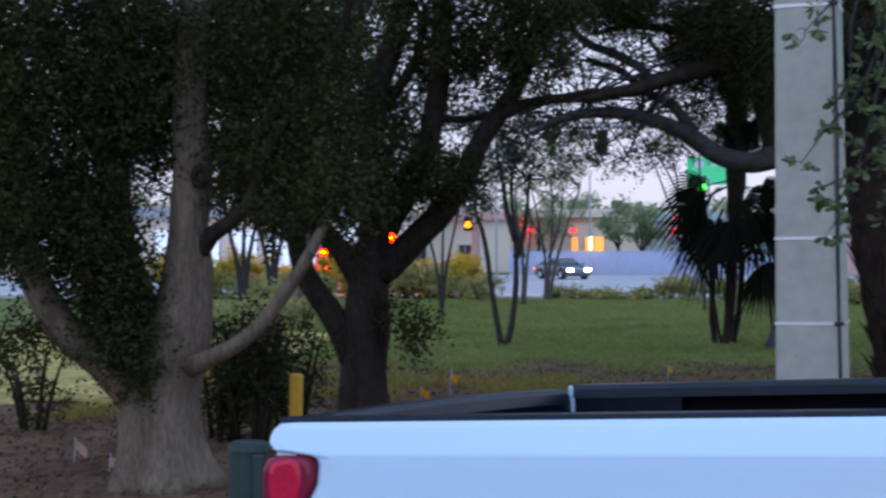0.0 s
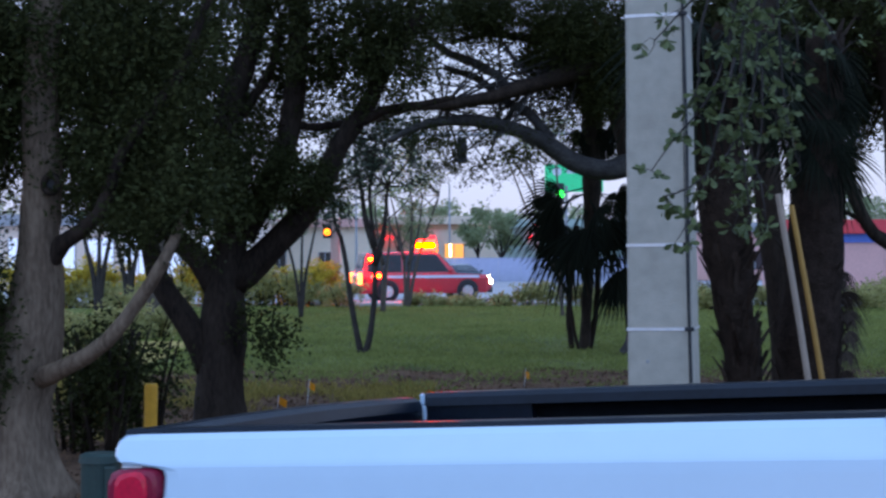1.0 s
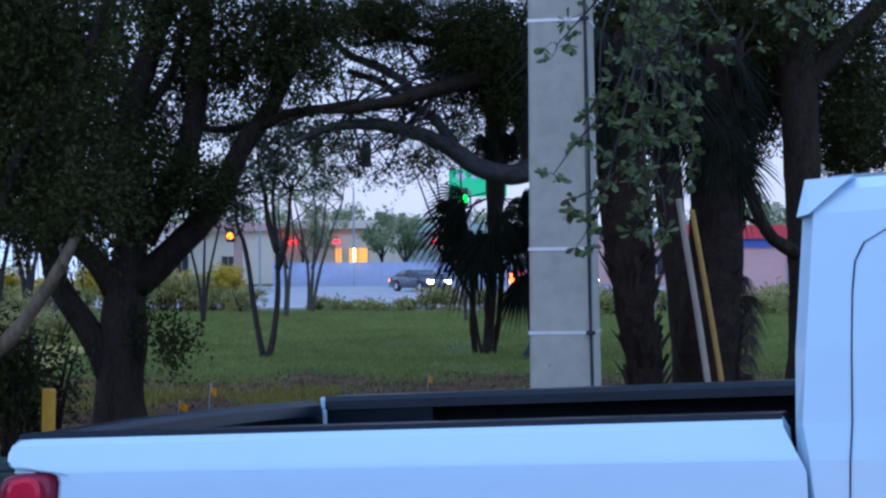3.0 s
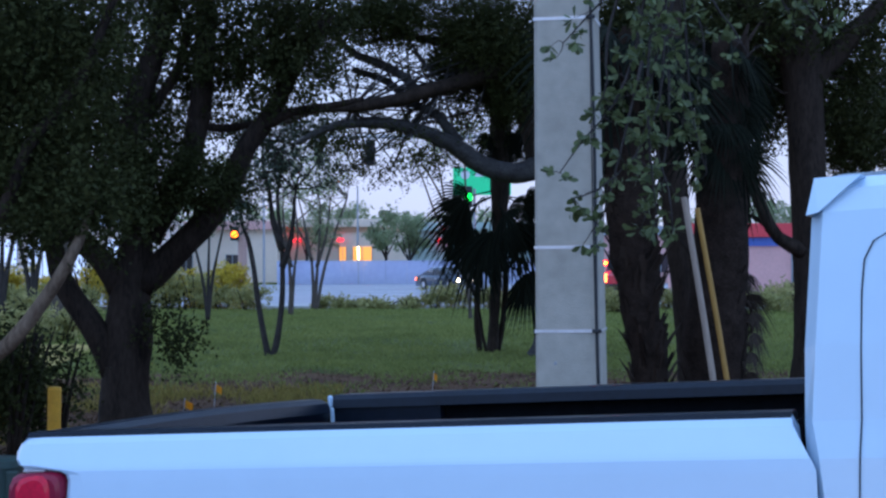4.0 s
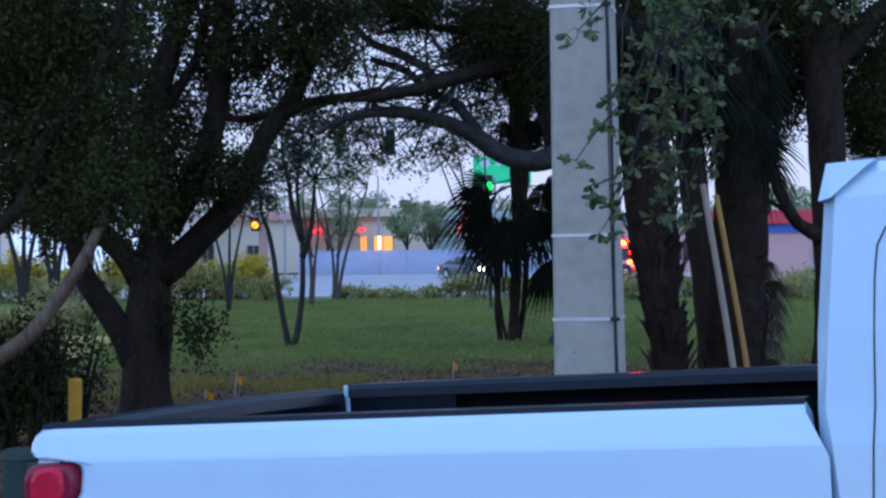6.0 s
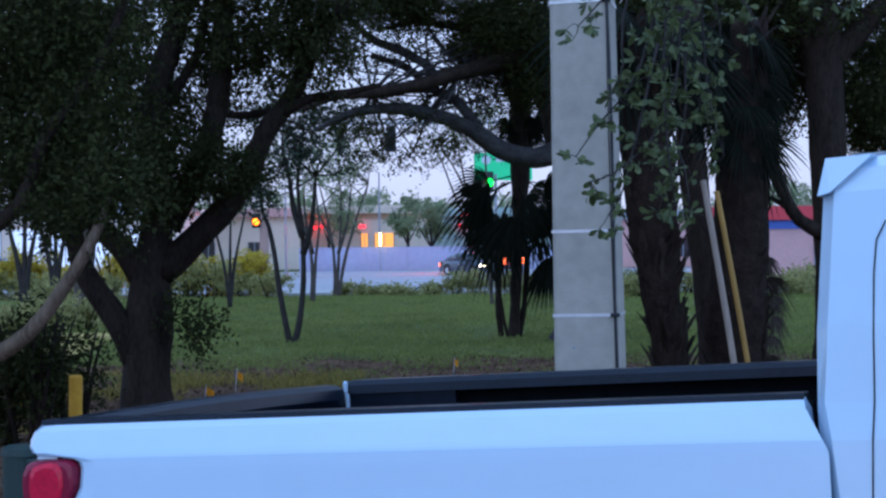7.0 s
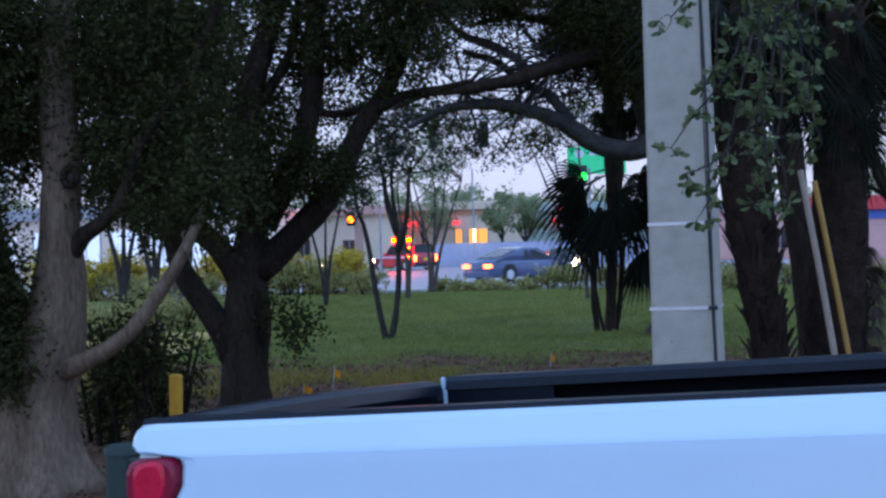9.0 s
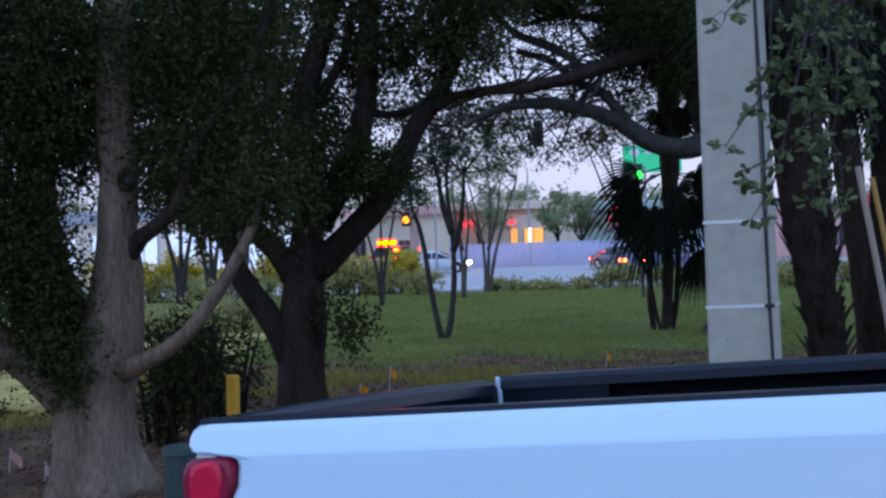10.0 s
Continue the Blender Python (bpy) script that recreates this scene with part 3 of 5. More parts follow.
    part("rear_window", box(2.035, 2.05, 0.4, 1.5, 1.5, 1.85, 0.01), GLASS_DARK, t)
    part("side_window", prism([(0.006, 1.47), (0.05, 1.74), (0.06, 1.74), (0.016, 1.47)], 2.55, 3.2), GLASS_DARK, t)
    part("windscreen", loft([[(3.36, 0.22, 1.885), (3.36, 1.64, 1.885), (3.36, 1.64, 1.87), (3.36, 0.22, 1.87)], [(3.74, 0.12, 1.445), (3.74, 1.74, 1.445), (3.74, 1.74, 1.43), (3.74, 0.12, 1.43)]]), GLASS_DARK, t)
    for s in (0.16, 1.7):
        part("headlamp", box(5.28, 5.37, s - 0.12, s + 0.12, 0.98, 1.14, 0.02), CLEAR_LENS, t)
    part("grille", box(5.33, 5.38, 0.36, 1.5, 0.82, 1.16, 0.02), BLACK_TRIM, t)
    part("bonnet", box(3.8, 5.35, 0.08, 1.78, 1.05, 1.3, 0.1, 4), WHITE, t)
    return t


pickup()


# ---- concrete pole, marker posts, small things near the car park ----
def utility_pole():
    cx, cy = 0.864, 10.2
    t = empty("utility_pole", pose(cx, cy, -0.05, 0, -0.6, -11.5), "square tapered pale concrete utility pole with steel straps", "pole")
    def half(z):
        return 0.207 - 0.0074 * z
    rings = []
    for z in (0, 1.5, 3, 4.5, 6, 8, 10):
        h, c = half(z), 0.018
        rings.append([(-h, -h + c, z), (-h + c, -h, z), (h - c, -h, z), (h, -h + c, z), (h, h - c, z), (h - c, h, z), (-h + c, h, z), (-h, h - c, z)])
    part("shaft", loft(rings), CONCRETE, t, "weathered pale concrete shaft")
    for z in (1.395, 1.905, 3.30):
        h = half(z) + 0.004
        b = bmesh.new()
        rings = [[(-h, -h, q), (h, -h, q), (h, h, q), (-h, h, q)] for q in (z - 0.010, z + 0.010)]
        part("strap", loft(rings, b, caps=False), STRAP, t, "thin bright steel strap")
    for z in (1.395, 1.905, 3.30):
        h = half(z)
        part("cable_clip", box(h - 0.045, h + 0.012, -h - 0.026, -h - 0.002, z - 0.012, z + 0.012, 0.004, 1), CABLE, t)
    cable = bmesh.new()
    pts = [(half(z) - 0.012 + 0.005 * math.sin(z * 3.1), -half(z) - 0.012, z) for z in np.linspace(0.0, 9.5, 20)]
    limb(cable, pts, [0.009] * 20, segs=7, rough=0.0, step=0.3)
    part("cable", cable, CABLE, t, "black cable down the pole", smooth=True)
    cable = bmesh.new()
    pts = [(half(z) - 0.024 + 0.003 * math.sin(z * 2.3), -half(z) - 0.008, z) for z in np.linspace(0.0, 9.5, 20)]
    limb(cable, pts, [0.0032] * 20, segs=6, rough=0.0, step=0.3)
    part("ground_wire", cable, CABLE, t, smooth=True)
    part("tag", box(-0.085, -0.068, -half(1.2) - 0.005, -half(1.2) + 0.001, 1.19, 1.21, 0.002, 1), STEEL, t)
    return t


utility_pole()


def yellow_post(x, y, top):
    z = ground_height(x, y)
    t = empty("marker_post", pose(x, y, z, 0, 1.0, 0), "yellow plastic marker post in the mulch", "marker post")
    b = rod((0, 0, -0.05), (0, 0, top - 0.01), 0.058, segs=20)
    part("tube", b, YELLOW, t, smooth=False)
    part("cap", rod((0, 0, top - 0.01), (0, 0, top + 0.012), 0.060, 0.050, segs=20), YELLOW, t)


yellow_post(-3.27, 14.2, 0.68)


def marker_flag(x, y, h, yaw, droop=0.0, film=None, colour="orange-yellow"):
    t = empty("marker_flag", pose(x, y, ground_height(x, y), 3, 4, yaw), f"small {colour} utility marker flag on a wire", "marker flag", "utility marker flags")
    part("wire", rod((0, 0, -0.05), (0, 0, h), 0.004, segs=6), STRAP, t)
    b = bmesh.new()
    rows = []
    for i in range(6):
        u = i / 5
        rows.append([b.verts.new((0.10 * u, 0.015 * math.sin(5 * u), h - 0.01 - 0.05 * u * droop - q)) for q in (0.0, 0.08)] )
    for p, q in zip(rows, rows[1:]):
        b.faces.new((p[0], q[0], q[1], p[1]))
    bmesh.ops.solidify(b, geom=b.faces[:], thickness=0.0015)
    part("flag", b, film or FLAG_MAT, t)


marker_flag(-0.03, 20.0, 0.42, 70, 1.0)
marker_flag(-2.46, 18.4, 0.42, 60, 1.2)
marker_flag(-2.65, 17.4, 0.33, 40, 1.0)
marker_flag(-4.00, 15.0, 0.46, 65, 1.8)
marker_flag(-4.93, 13.2, 0.22, 20, 1.6, FLAG_PINK, "pale pink")
marker_flag(-4.42, 12.6, 0.18, 75, 1.4, FLAG_PINK, "pale pink")


def utility_pedestal(x, y):
    t = empty("utility_pedestal", pose(x, y, ground_height(x, y)), "dark green plastic utility pedestal beside the tree", "utility box")
    part("body", rod((0, 0, -0.05), (0, 0, 0.60), 0.115, segs=28), GREEN_BOX, t)
    part("lid", rod((0, 0, 0.595), (0, 0, 0.635), 0.128, 0.122, segs=28), GREEN_BOX, t)
    part("lid_top", rod((0, 0, 0.635), (0, 0, 0.648), 0.122, 0.095, segs=28), GREEN_BOX, t)
    part("hinge", box(0.05, 0.12, -0.12, -0.095, 0.2, 0.58, 0.01), GREEN_BOX, t)


utility_pedestal(-2.51, 9.6)


def leaning_stick(name, foot, head, r, mat, label):
    b = bmesh.new()
    foot, head = Vector(foot), Vector(head)
    limb(b, [foot, foot.lerp(head, 0.5) + Vector((0.01, 0, 0)), head], [r, r, r * 0.95], segs=8, rough=0.02, step=0.3)
    tagged(part(name, b, mat, smooth=False), label, "stake")


leaning_stick("timber_stake", (2.57, 14.6, 0.0), (2.28, 15.00, 2.33), 0.030, WOOD_PALE, "pale bare timber stake leaning on a palm trunk")
leaning_stick("timber_stake", (2.70, 14.6, 0.0), (2.40, 15.00, 2.23), 0.026, WOOD_YELLOW, "yellow painted timber stake leaning on a palm trunk")


# ---- trees ----
def twigs(bm, blobs, start, count, seed, r=0.012):
    rng = np.random.default_rng(seed)
    for c, rad, n in blobs:
        for k in range(count):
            p = np.array(c) + rng.uniform(-0.8, 0.8, 3) * rad
            s = np.array(start[rng.integers(len(start))])
            mid = s + (p - s) * 0.5 + rng.normal(size=3) * 0.15
            limb(bm, [s, mid, p], [r * 2, r * 1.3, r * 0.4], segs=5, rough=0.05, step=0.35)


def tree(name, label, limbs, blobs, bark, leaf, leaf_len, leaf_wid, seed, twig_from=(), twig_count=2, twig=0.3, per=9, flare=0.5, group=""):
    base = limbs[0][0][0]
    t = empty(name, Matrix.Translation(base), label, "tree", group)
    off = Vector(base)
    def rel(p):
        return tuple(Vector(p) - off)
    bm = bmesh.new()
    pts, rad = limbs[0]
    limb(bm, [rel(p) for p in pts], rad, segs=18, rough=0.06, flare=flare, step=0.1)
    part("trunk", bm, bark, t, smooth=True)
    for pts, rad, *other in limbs[1:]:
        bm = bmesh.new()
        limb(bm, [rel(p) for p in pts], rad, segs=12, rough=0.08, step=0.15)
        part("limb", bm, other[0] if other else bark, t, smooth=True)
    local = [(rel(c), r, n) for c, r, n in blobs]
    if twig_from:
        bm = bmesh.new()
        twigs(bm, local, [rel(p) for p in twig_from], twig_count, seed)
        part("branchwork", bm, bark, t, smooth=True)
    pts = clumps(local, per, twig, seed)
    leaf_mesh("crown", pts, leaf_len, leaf_wid, leaf, t, seed=seed)
    return t


# pale-barked oak in the mulch, forking low
pale_oak = tree("oak_tree", "pale grey-barked oak forking low above the mulch, dense dark crown",
     [([(-3.77, 12.00, -0.05), (-3.80, 12.00, 0.31), (-3.82, 12.00, 0.65), (-3.72, 12.00, 0.99), (-3.61, 12.00, 1.49), (-3.58, 12.00, 1.99), (-3.56, 12.00, 2.41), (-3.58, 12.00, 2.92), (-3.57, 12.10, 3.52), (-3.53, 12.20, 4.21)], [0.31, 0.29, 0.30, 0.26, 0.20, 0.155, 0.145, 0.135, 0.12, 0.10]),
      ([(-3.91, 11.95, 0.66), (-4.19, 11.80, 0.97), (-4.48, 11.70, 1.24), (-4.68, 11.60, 1.70), (-4.75, 11.50, 2.32), (-4.80, 11.50, 3.25)], [0.19, 0.15, 0.13, 0.12, 0.10, 0.08]),
      # BARK_DARK limbs: the crown's shade is put into their bark colour
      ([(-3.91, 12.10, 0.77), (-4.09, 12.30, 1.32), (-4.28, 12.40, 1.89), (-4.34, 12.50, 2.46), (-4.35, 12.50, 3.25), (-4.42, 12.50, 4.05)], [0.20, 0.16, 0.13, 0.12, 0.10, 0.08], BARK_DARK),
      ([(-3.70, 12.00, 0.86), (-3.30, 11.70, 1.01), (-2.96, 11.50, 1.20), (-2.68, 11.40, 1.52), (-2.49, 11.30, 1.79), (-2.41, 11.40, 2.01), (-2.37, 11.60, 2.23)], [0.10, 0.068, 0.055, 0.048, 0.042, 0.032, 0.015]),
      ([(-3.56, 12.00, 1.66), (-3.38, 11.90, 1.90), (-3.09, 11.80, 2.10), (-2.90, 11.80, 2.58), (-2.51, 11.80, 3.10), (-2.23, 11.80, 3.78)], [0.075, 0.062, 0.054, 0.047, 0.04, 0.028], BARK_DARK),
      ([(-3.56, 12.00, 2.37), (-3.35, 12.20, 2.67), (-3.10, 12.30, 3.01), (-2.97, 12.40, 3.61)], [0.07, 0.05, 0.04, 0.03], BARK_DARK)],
     # first blob: high crown out of view, added to shade limbs and mulch
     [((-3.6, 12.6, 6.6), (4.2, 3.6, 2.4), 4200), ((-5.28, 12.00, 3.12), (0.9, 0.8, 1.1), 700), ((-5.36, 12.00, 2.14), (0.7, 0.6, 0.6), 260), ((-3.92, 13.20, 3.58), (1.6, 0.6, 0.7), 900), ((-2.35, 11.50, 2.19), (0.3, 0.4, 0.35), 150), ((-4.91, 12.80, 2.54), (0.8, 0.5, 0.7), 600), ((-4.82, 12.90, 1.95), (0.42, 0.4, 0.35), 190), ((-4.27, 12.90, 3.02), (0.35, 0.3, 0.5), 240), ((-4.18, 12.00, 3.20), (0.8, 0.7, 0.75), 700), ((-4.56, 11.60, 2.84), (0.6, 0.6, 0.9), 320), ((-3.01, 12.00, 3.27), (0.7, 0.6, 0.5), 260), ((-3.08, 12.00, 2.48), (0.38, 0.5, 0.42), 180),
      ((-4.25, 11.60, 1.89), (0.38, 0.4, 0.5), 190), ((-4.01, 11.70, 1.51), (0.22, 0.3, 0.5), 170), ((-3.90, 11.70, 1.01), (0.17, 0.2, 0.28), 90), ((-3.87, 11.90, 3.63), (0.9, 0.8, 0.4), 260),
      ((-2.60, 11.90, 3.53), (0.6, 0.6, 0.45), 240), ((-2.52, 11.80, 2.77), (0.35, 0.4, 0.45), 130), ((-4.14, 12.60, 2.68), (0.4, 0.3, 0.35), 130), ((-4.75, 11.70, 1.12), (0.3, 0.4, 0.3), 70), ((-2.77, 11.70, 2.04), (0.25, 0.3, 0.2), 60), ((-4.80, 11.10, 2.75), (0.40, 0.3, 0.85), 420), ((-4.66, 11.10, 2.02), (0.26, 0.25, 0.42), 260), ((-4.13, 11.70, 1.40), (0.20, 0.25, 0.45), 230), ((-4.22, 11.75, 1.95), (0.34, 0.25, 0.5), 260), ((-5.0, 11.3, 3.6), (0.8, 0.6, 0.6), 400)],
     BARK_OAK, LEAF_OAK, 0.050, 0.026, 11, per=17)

knot = bmesh.new()
ring = []
for k in range(20):
    u = 2 * math.pi * k / 20
    ring.append([(math.cos(u) * (0.052 + 0.026 * math.cos(v)), -0.02 + 0.03 * math.sin(v), math.sin(u) * (0.062 + 0.026 * math.cos(v))) for v in [2 * math.pi * q / 8 for q in range(8)]])
vv = [[knot.verts.new(p) for p in row] for row in ring]
for i in range(20):
    for q in range(8):
        knot.faces.new((vv[i][q], vv[(i + 1) % 20][q], vv[(i + 1) % 20][(q + 1) % 8], vv[i][(q + 1) % 8]))
knot = part("knot", knot, BARK_DARK, pale_oak, "swollen ring round a dark knot hole", smooth=True)
knot.matrix_basis = Matrix.Translation(Vector((-3.45, 11.86, 2.33)) - pale_oak.matrix_basis.translation)
# no hollow is cut: a black disc stands for the shade inside
part("knot_shade_disc", rod((0, 0.02, 0), (0, -0.012, 0), 0.05, segs=16), CABLE, knot, "black disc standing for the shaded hollow")

# dark forked oak
tree("oak_tree", "dark-barked oak with a forked trunk and heavy dark crown",
     [([(-3.26, 17.50, -0.05), (-3.27, 17.50, 0.38), (-3.24, 17.50, 0.92), (-3.22, 17.50, 1.40), (-3.19, 17.50, 1.70), (-3.12, 17.50, 2.24), (-3.19, 17.50, 2.96), (-3.13, 17.60, 3.51), (-2.92, 17.70, 4.18), (-2.75, 17.80, 5.05)], [0.28, 0.255, 0.25, 0.22, 0.20, 0.17, 0.155, 0.14, 0.12, 0.10]),
      ([(-3.37, 17.50, 0.56), (-3.54, 17.40, 0.99), (-3.74, 17.40, 1.29), (-3.92, 17.40, 1.59), (-3.99, 17.40, 1.89), (-4.05, 17.30, 2.24), (-4.16, 17.30, 2.83), (-4.25, 17.20, 3.77)], [0.15, 0.14, 0.13, 0.115, 0.10, 0.09, 0.08, 0.06]),
      ([(-3.29, 17.50, 1.46), (-3.48, 17.40, 1.76), (-3.69, 17.30, 2.00), (-3.96, 17.20, 2.41), (-4.23, 17.10, 2.82)], [0.15, 0.13, 0.12, 0.10, 0.08]),
      ([(-3.11, 17.50, 1.52), (-2.84, 17.50, 1.76), (-2.46, 17.40, 2.11), (-2.16, 17.40, 2.53), (-1.98, 17.40, 2.94), (-1.68, 17.40, 3.36), (-1.43, 17.30, 3.82), (-1.07, 17.20, 4.34)], [0.17, 0.16, 0.145, 0.13, 0.11, 0.10, 0.08, 0.06]),
      ([(-3.02, 17.50, 2.00), (-2.73, 17.60, 2.54), (-2.56, 17.70, 3.03), (-2.48, 17.70, 3.57), (-2.45, 17.80, 4.31), (-2.44, 17.80, 5.05)], [0.15, 0.14, 0.13, 0.12, 0.11, 0.09]),
      ([(-3.14, 17.60, 3.21), (-2.92, 17.70, 3.52), (-2.72, 17.80, 3.89), (-2.64, 17.90, 4.45)], [0.06, 0.055, 0.05, 0.04]),
      ([(-2.61, 17.60, 3.23), (-2.27, 17.80, 3.19), (-1.92, 18.00, 3.26)], [0.05, 0.045, 0.04]),
      ([(-1.86, 17.40, 3.12), (-1.49, 17.30, 3.32), (-1.07, 17.20, 3.37), (-0.72, 17.20, 3.45)], [0.06, 0.05, 0.04, 0.025])],
     # the large top blob is unseen foliage, added to cast shade below
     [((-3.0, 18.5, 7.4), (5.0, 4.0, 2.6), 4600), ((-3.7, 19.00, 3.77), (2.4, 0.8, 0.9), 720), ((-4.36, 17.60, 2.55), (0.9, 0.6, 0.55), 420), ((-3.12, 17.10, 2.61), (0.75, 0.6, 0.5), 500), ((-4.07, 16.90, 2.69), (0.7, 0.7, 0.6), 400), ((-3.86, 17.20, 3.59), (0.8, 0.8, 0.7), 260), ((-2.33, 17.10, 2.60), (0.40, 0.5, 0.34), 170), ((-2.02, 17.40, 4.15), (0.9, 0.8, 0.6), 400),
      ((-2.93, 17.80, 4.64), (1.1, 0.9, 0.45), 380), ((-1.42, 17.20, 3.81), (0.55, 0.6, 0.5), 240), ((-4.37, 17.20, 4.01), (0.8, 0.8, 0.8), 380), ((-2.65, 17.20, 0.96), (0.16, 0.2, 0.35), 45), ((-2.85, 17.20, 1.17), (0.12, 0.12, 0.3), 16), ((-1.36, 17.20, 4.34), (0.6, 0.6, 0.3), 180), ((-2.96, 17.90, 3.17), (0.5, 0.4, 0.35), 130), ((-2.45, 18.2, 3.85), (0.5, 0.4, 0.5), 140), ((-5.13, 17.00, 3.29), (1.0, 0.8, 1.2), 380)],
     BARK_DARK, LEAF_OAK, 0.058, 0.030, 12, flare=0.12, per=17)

# far oak whose limbs arch over the opening
tree("oak_tree", "spreading oak with long grey limbs arching over the lawn",
     [([(2.23, 29.00, -0.05), (2.23, 29.00, 0.69), (2.22, 29.00, 1.98), (2.15, 29.00, 2.97), (2.00, 29.00, 3.37), (1.45, 28.90, 3.25), (0.86, 28.80, 3.39), (0.27, 28.70, 3.78), (-0.42, 28.60, 4.03), (-1.10, 28.50, 4.12), (-1.77, 28.30, 4.02), (-2.34, 28.20, 3.74)], [0.42, 0.38, 0.34, 0.28, 0.22, 0.18, 0.17, 0.14, 0.115, 0.10, 0.075, 0.04]),
      # upper limbs in BARK_DARK carry canopy shade in their colour
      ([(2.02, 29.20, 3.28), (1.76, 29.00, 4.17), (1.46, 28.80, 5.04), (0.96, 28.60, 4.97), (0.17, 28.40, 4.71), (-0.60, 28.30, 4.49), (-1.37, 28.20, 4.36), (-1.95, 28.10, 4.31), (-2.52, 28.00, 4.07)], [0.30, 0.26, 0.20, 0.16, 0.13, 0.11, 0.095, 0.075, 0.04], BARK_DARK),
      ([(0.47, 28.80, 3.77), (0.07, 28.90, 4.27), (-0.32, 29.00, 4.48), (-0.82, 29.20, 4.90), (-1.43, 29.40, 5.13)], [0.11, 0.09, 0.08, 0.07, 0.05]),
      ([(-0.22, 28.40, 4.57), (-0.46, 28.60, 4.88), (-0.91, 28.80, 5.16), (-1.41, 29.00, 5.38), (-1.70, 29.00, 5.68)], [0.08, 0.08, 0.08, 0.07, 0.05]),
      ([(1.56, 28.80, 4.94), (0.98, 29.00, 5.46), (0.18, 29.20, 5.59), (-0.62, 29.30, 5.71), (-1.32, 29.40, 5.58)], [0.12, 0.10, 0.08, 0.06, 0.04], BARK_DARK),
      ([(1.76, 29.00, 4.27), (2.02, 29.00, 5.46), (2.08, 29.00, 6.85)], [0.26, 0.22, 0.18])],
     # first blob is an unseen upper crown, added to shade the lawn
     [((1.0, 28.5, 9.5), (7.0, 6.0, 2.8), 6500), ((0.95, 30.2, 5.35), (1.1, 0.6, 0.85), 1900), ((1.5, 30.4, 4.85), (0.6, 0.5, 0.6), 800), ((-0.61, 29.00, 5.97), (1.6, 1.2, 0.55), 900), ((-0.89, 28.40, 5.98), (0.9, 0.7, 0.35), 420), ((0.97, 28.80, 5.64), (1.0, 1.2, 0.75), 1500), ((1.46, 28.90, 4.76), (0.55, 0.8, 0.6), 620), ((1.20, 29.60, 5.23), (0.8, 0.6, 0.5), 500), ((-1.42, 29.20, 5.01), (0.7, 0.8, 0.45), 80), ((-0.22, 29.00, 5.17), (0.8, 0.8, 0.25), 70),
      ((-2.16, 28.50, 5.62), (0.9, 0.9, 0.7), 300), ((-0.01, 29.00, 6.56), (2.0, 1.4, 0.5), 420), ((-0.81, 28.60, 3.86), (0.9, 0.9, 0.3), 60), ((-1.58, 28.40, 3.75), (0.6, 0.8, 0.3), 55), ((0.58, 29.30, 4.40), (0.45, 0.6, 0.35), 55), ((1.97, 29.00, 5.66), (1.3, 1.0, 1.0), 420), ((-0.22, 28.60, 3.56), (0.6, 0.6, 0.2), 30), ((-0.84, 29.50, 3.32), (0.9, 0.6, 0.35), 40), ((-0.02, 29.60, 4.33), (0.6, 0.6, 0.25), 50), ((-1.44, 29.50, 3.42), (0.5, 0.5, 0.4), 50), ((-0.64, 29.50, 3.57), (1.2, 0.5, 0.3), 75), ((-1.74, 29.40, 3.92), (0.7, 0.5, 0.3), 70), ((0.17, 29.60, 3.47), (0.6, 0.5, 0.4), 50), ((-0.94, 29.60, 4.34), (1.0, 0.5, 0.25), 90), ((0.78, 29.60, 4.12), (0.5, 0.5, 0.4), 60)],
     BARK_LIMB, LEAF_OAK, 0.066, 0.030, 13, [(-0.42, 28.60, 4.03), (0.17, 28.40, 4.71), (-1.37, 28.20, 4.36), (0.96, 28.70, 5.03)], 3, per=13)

# oak beyond the cab
tree("oak_tree", "tall dark-trunked oak behind the pickup's cab",
     [([(4.52, 19.50, -0.05), (4.49, 19.50, 1.03), (4.46, 19.50, 1.70), (4.44, 19.50, 2.57), (4.39, 19.50, 3.57), (4.33, 19.50, 4.37), (4.27, 19.50, 5.31)], [0.26, 0.22, 0.21, 0.21, 0.22, 0.24, 0.2]),
      ([(4.36, 19.40, 1.84), (4.04, 19.30, 2.00), (3.85, 19.20, 2.30), (3.67, 19.10, 2.75), (3.56, 19.00, 3.27), (3.31, 19.00, 3.92)], [0.09, 0.075, 0.07, 0.06, 0.05, 0.04]),
      ([(4.07, 19.30, 1.97), (3.84, 19.30, 2.20), (3.64, 19.30, 2.29)], [0.035, 0.03, 0.02]),
      ([(4.39, 19.50, 3.91), (3.98, 19.40, 4.43), (3.50, 19.30, 4.95)], [0.15, 0.12, 0.1]),
      ([(4.43, 19.50, 3.84), (4.96, 19.60, 4.38), (5.52, 19.70, 4.93)], [0.15, 0.13, 0.1])],
     # starts with an added canopy above the view that blocks sky light
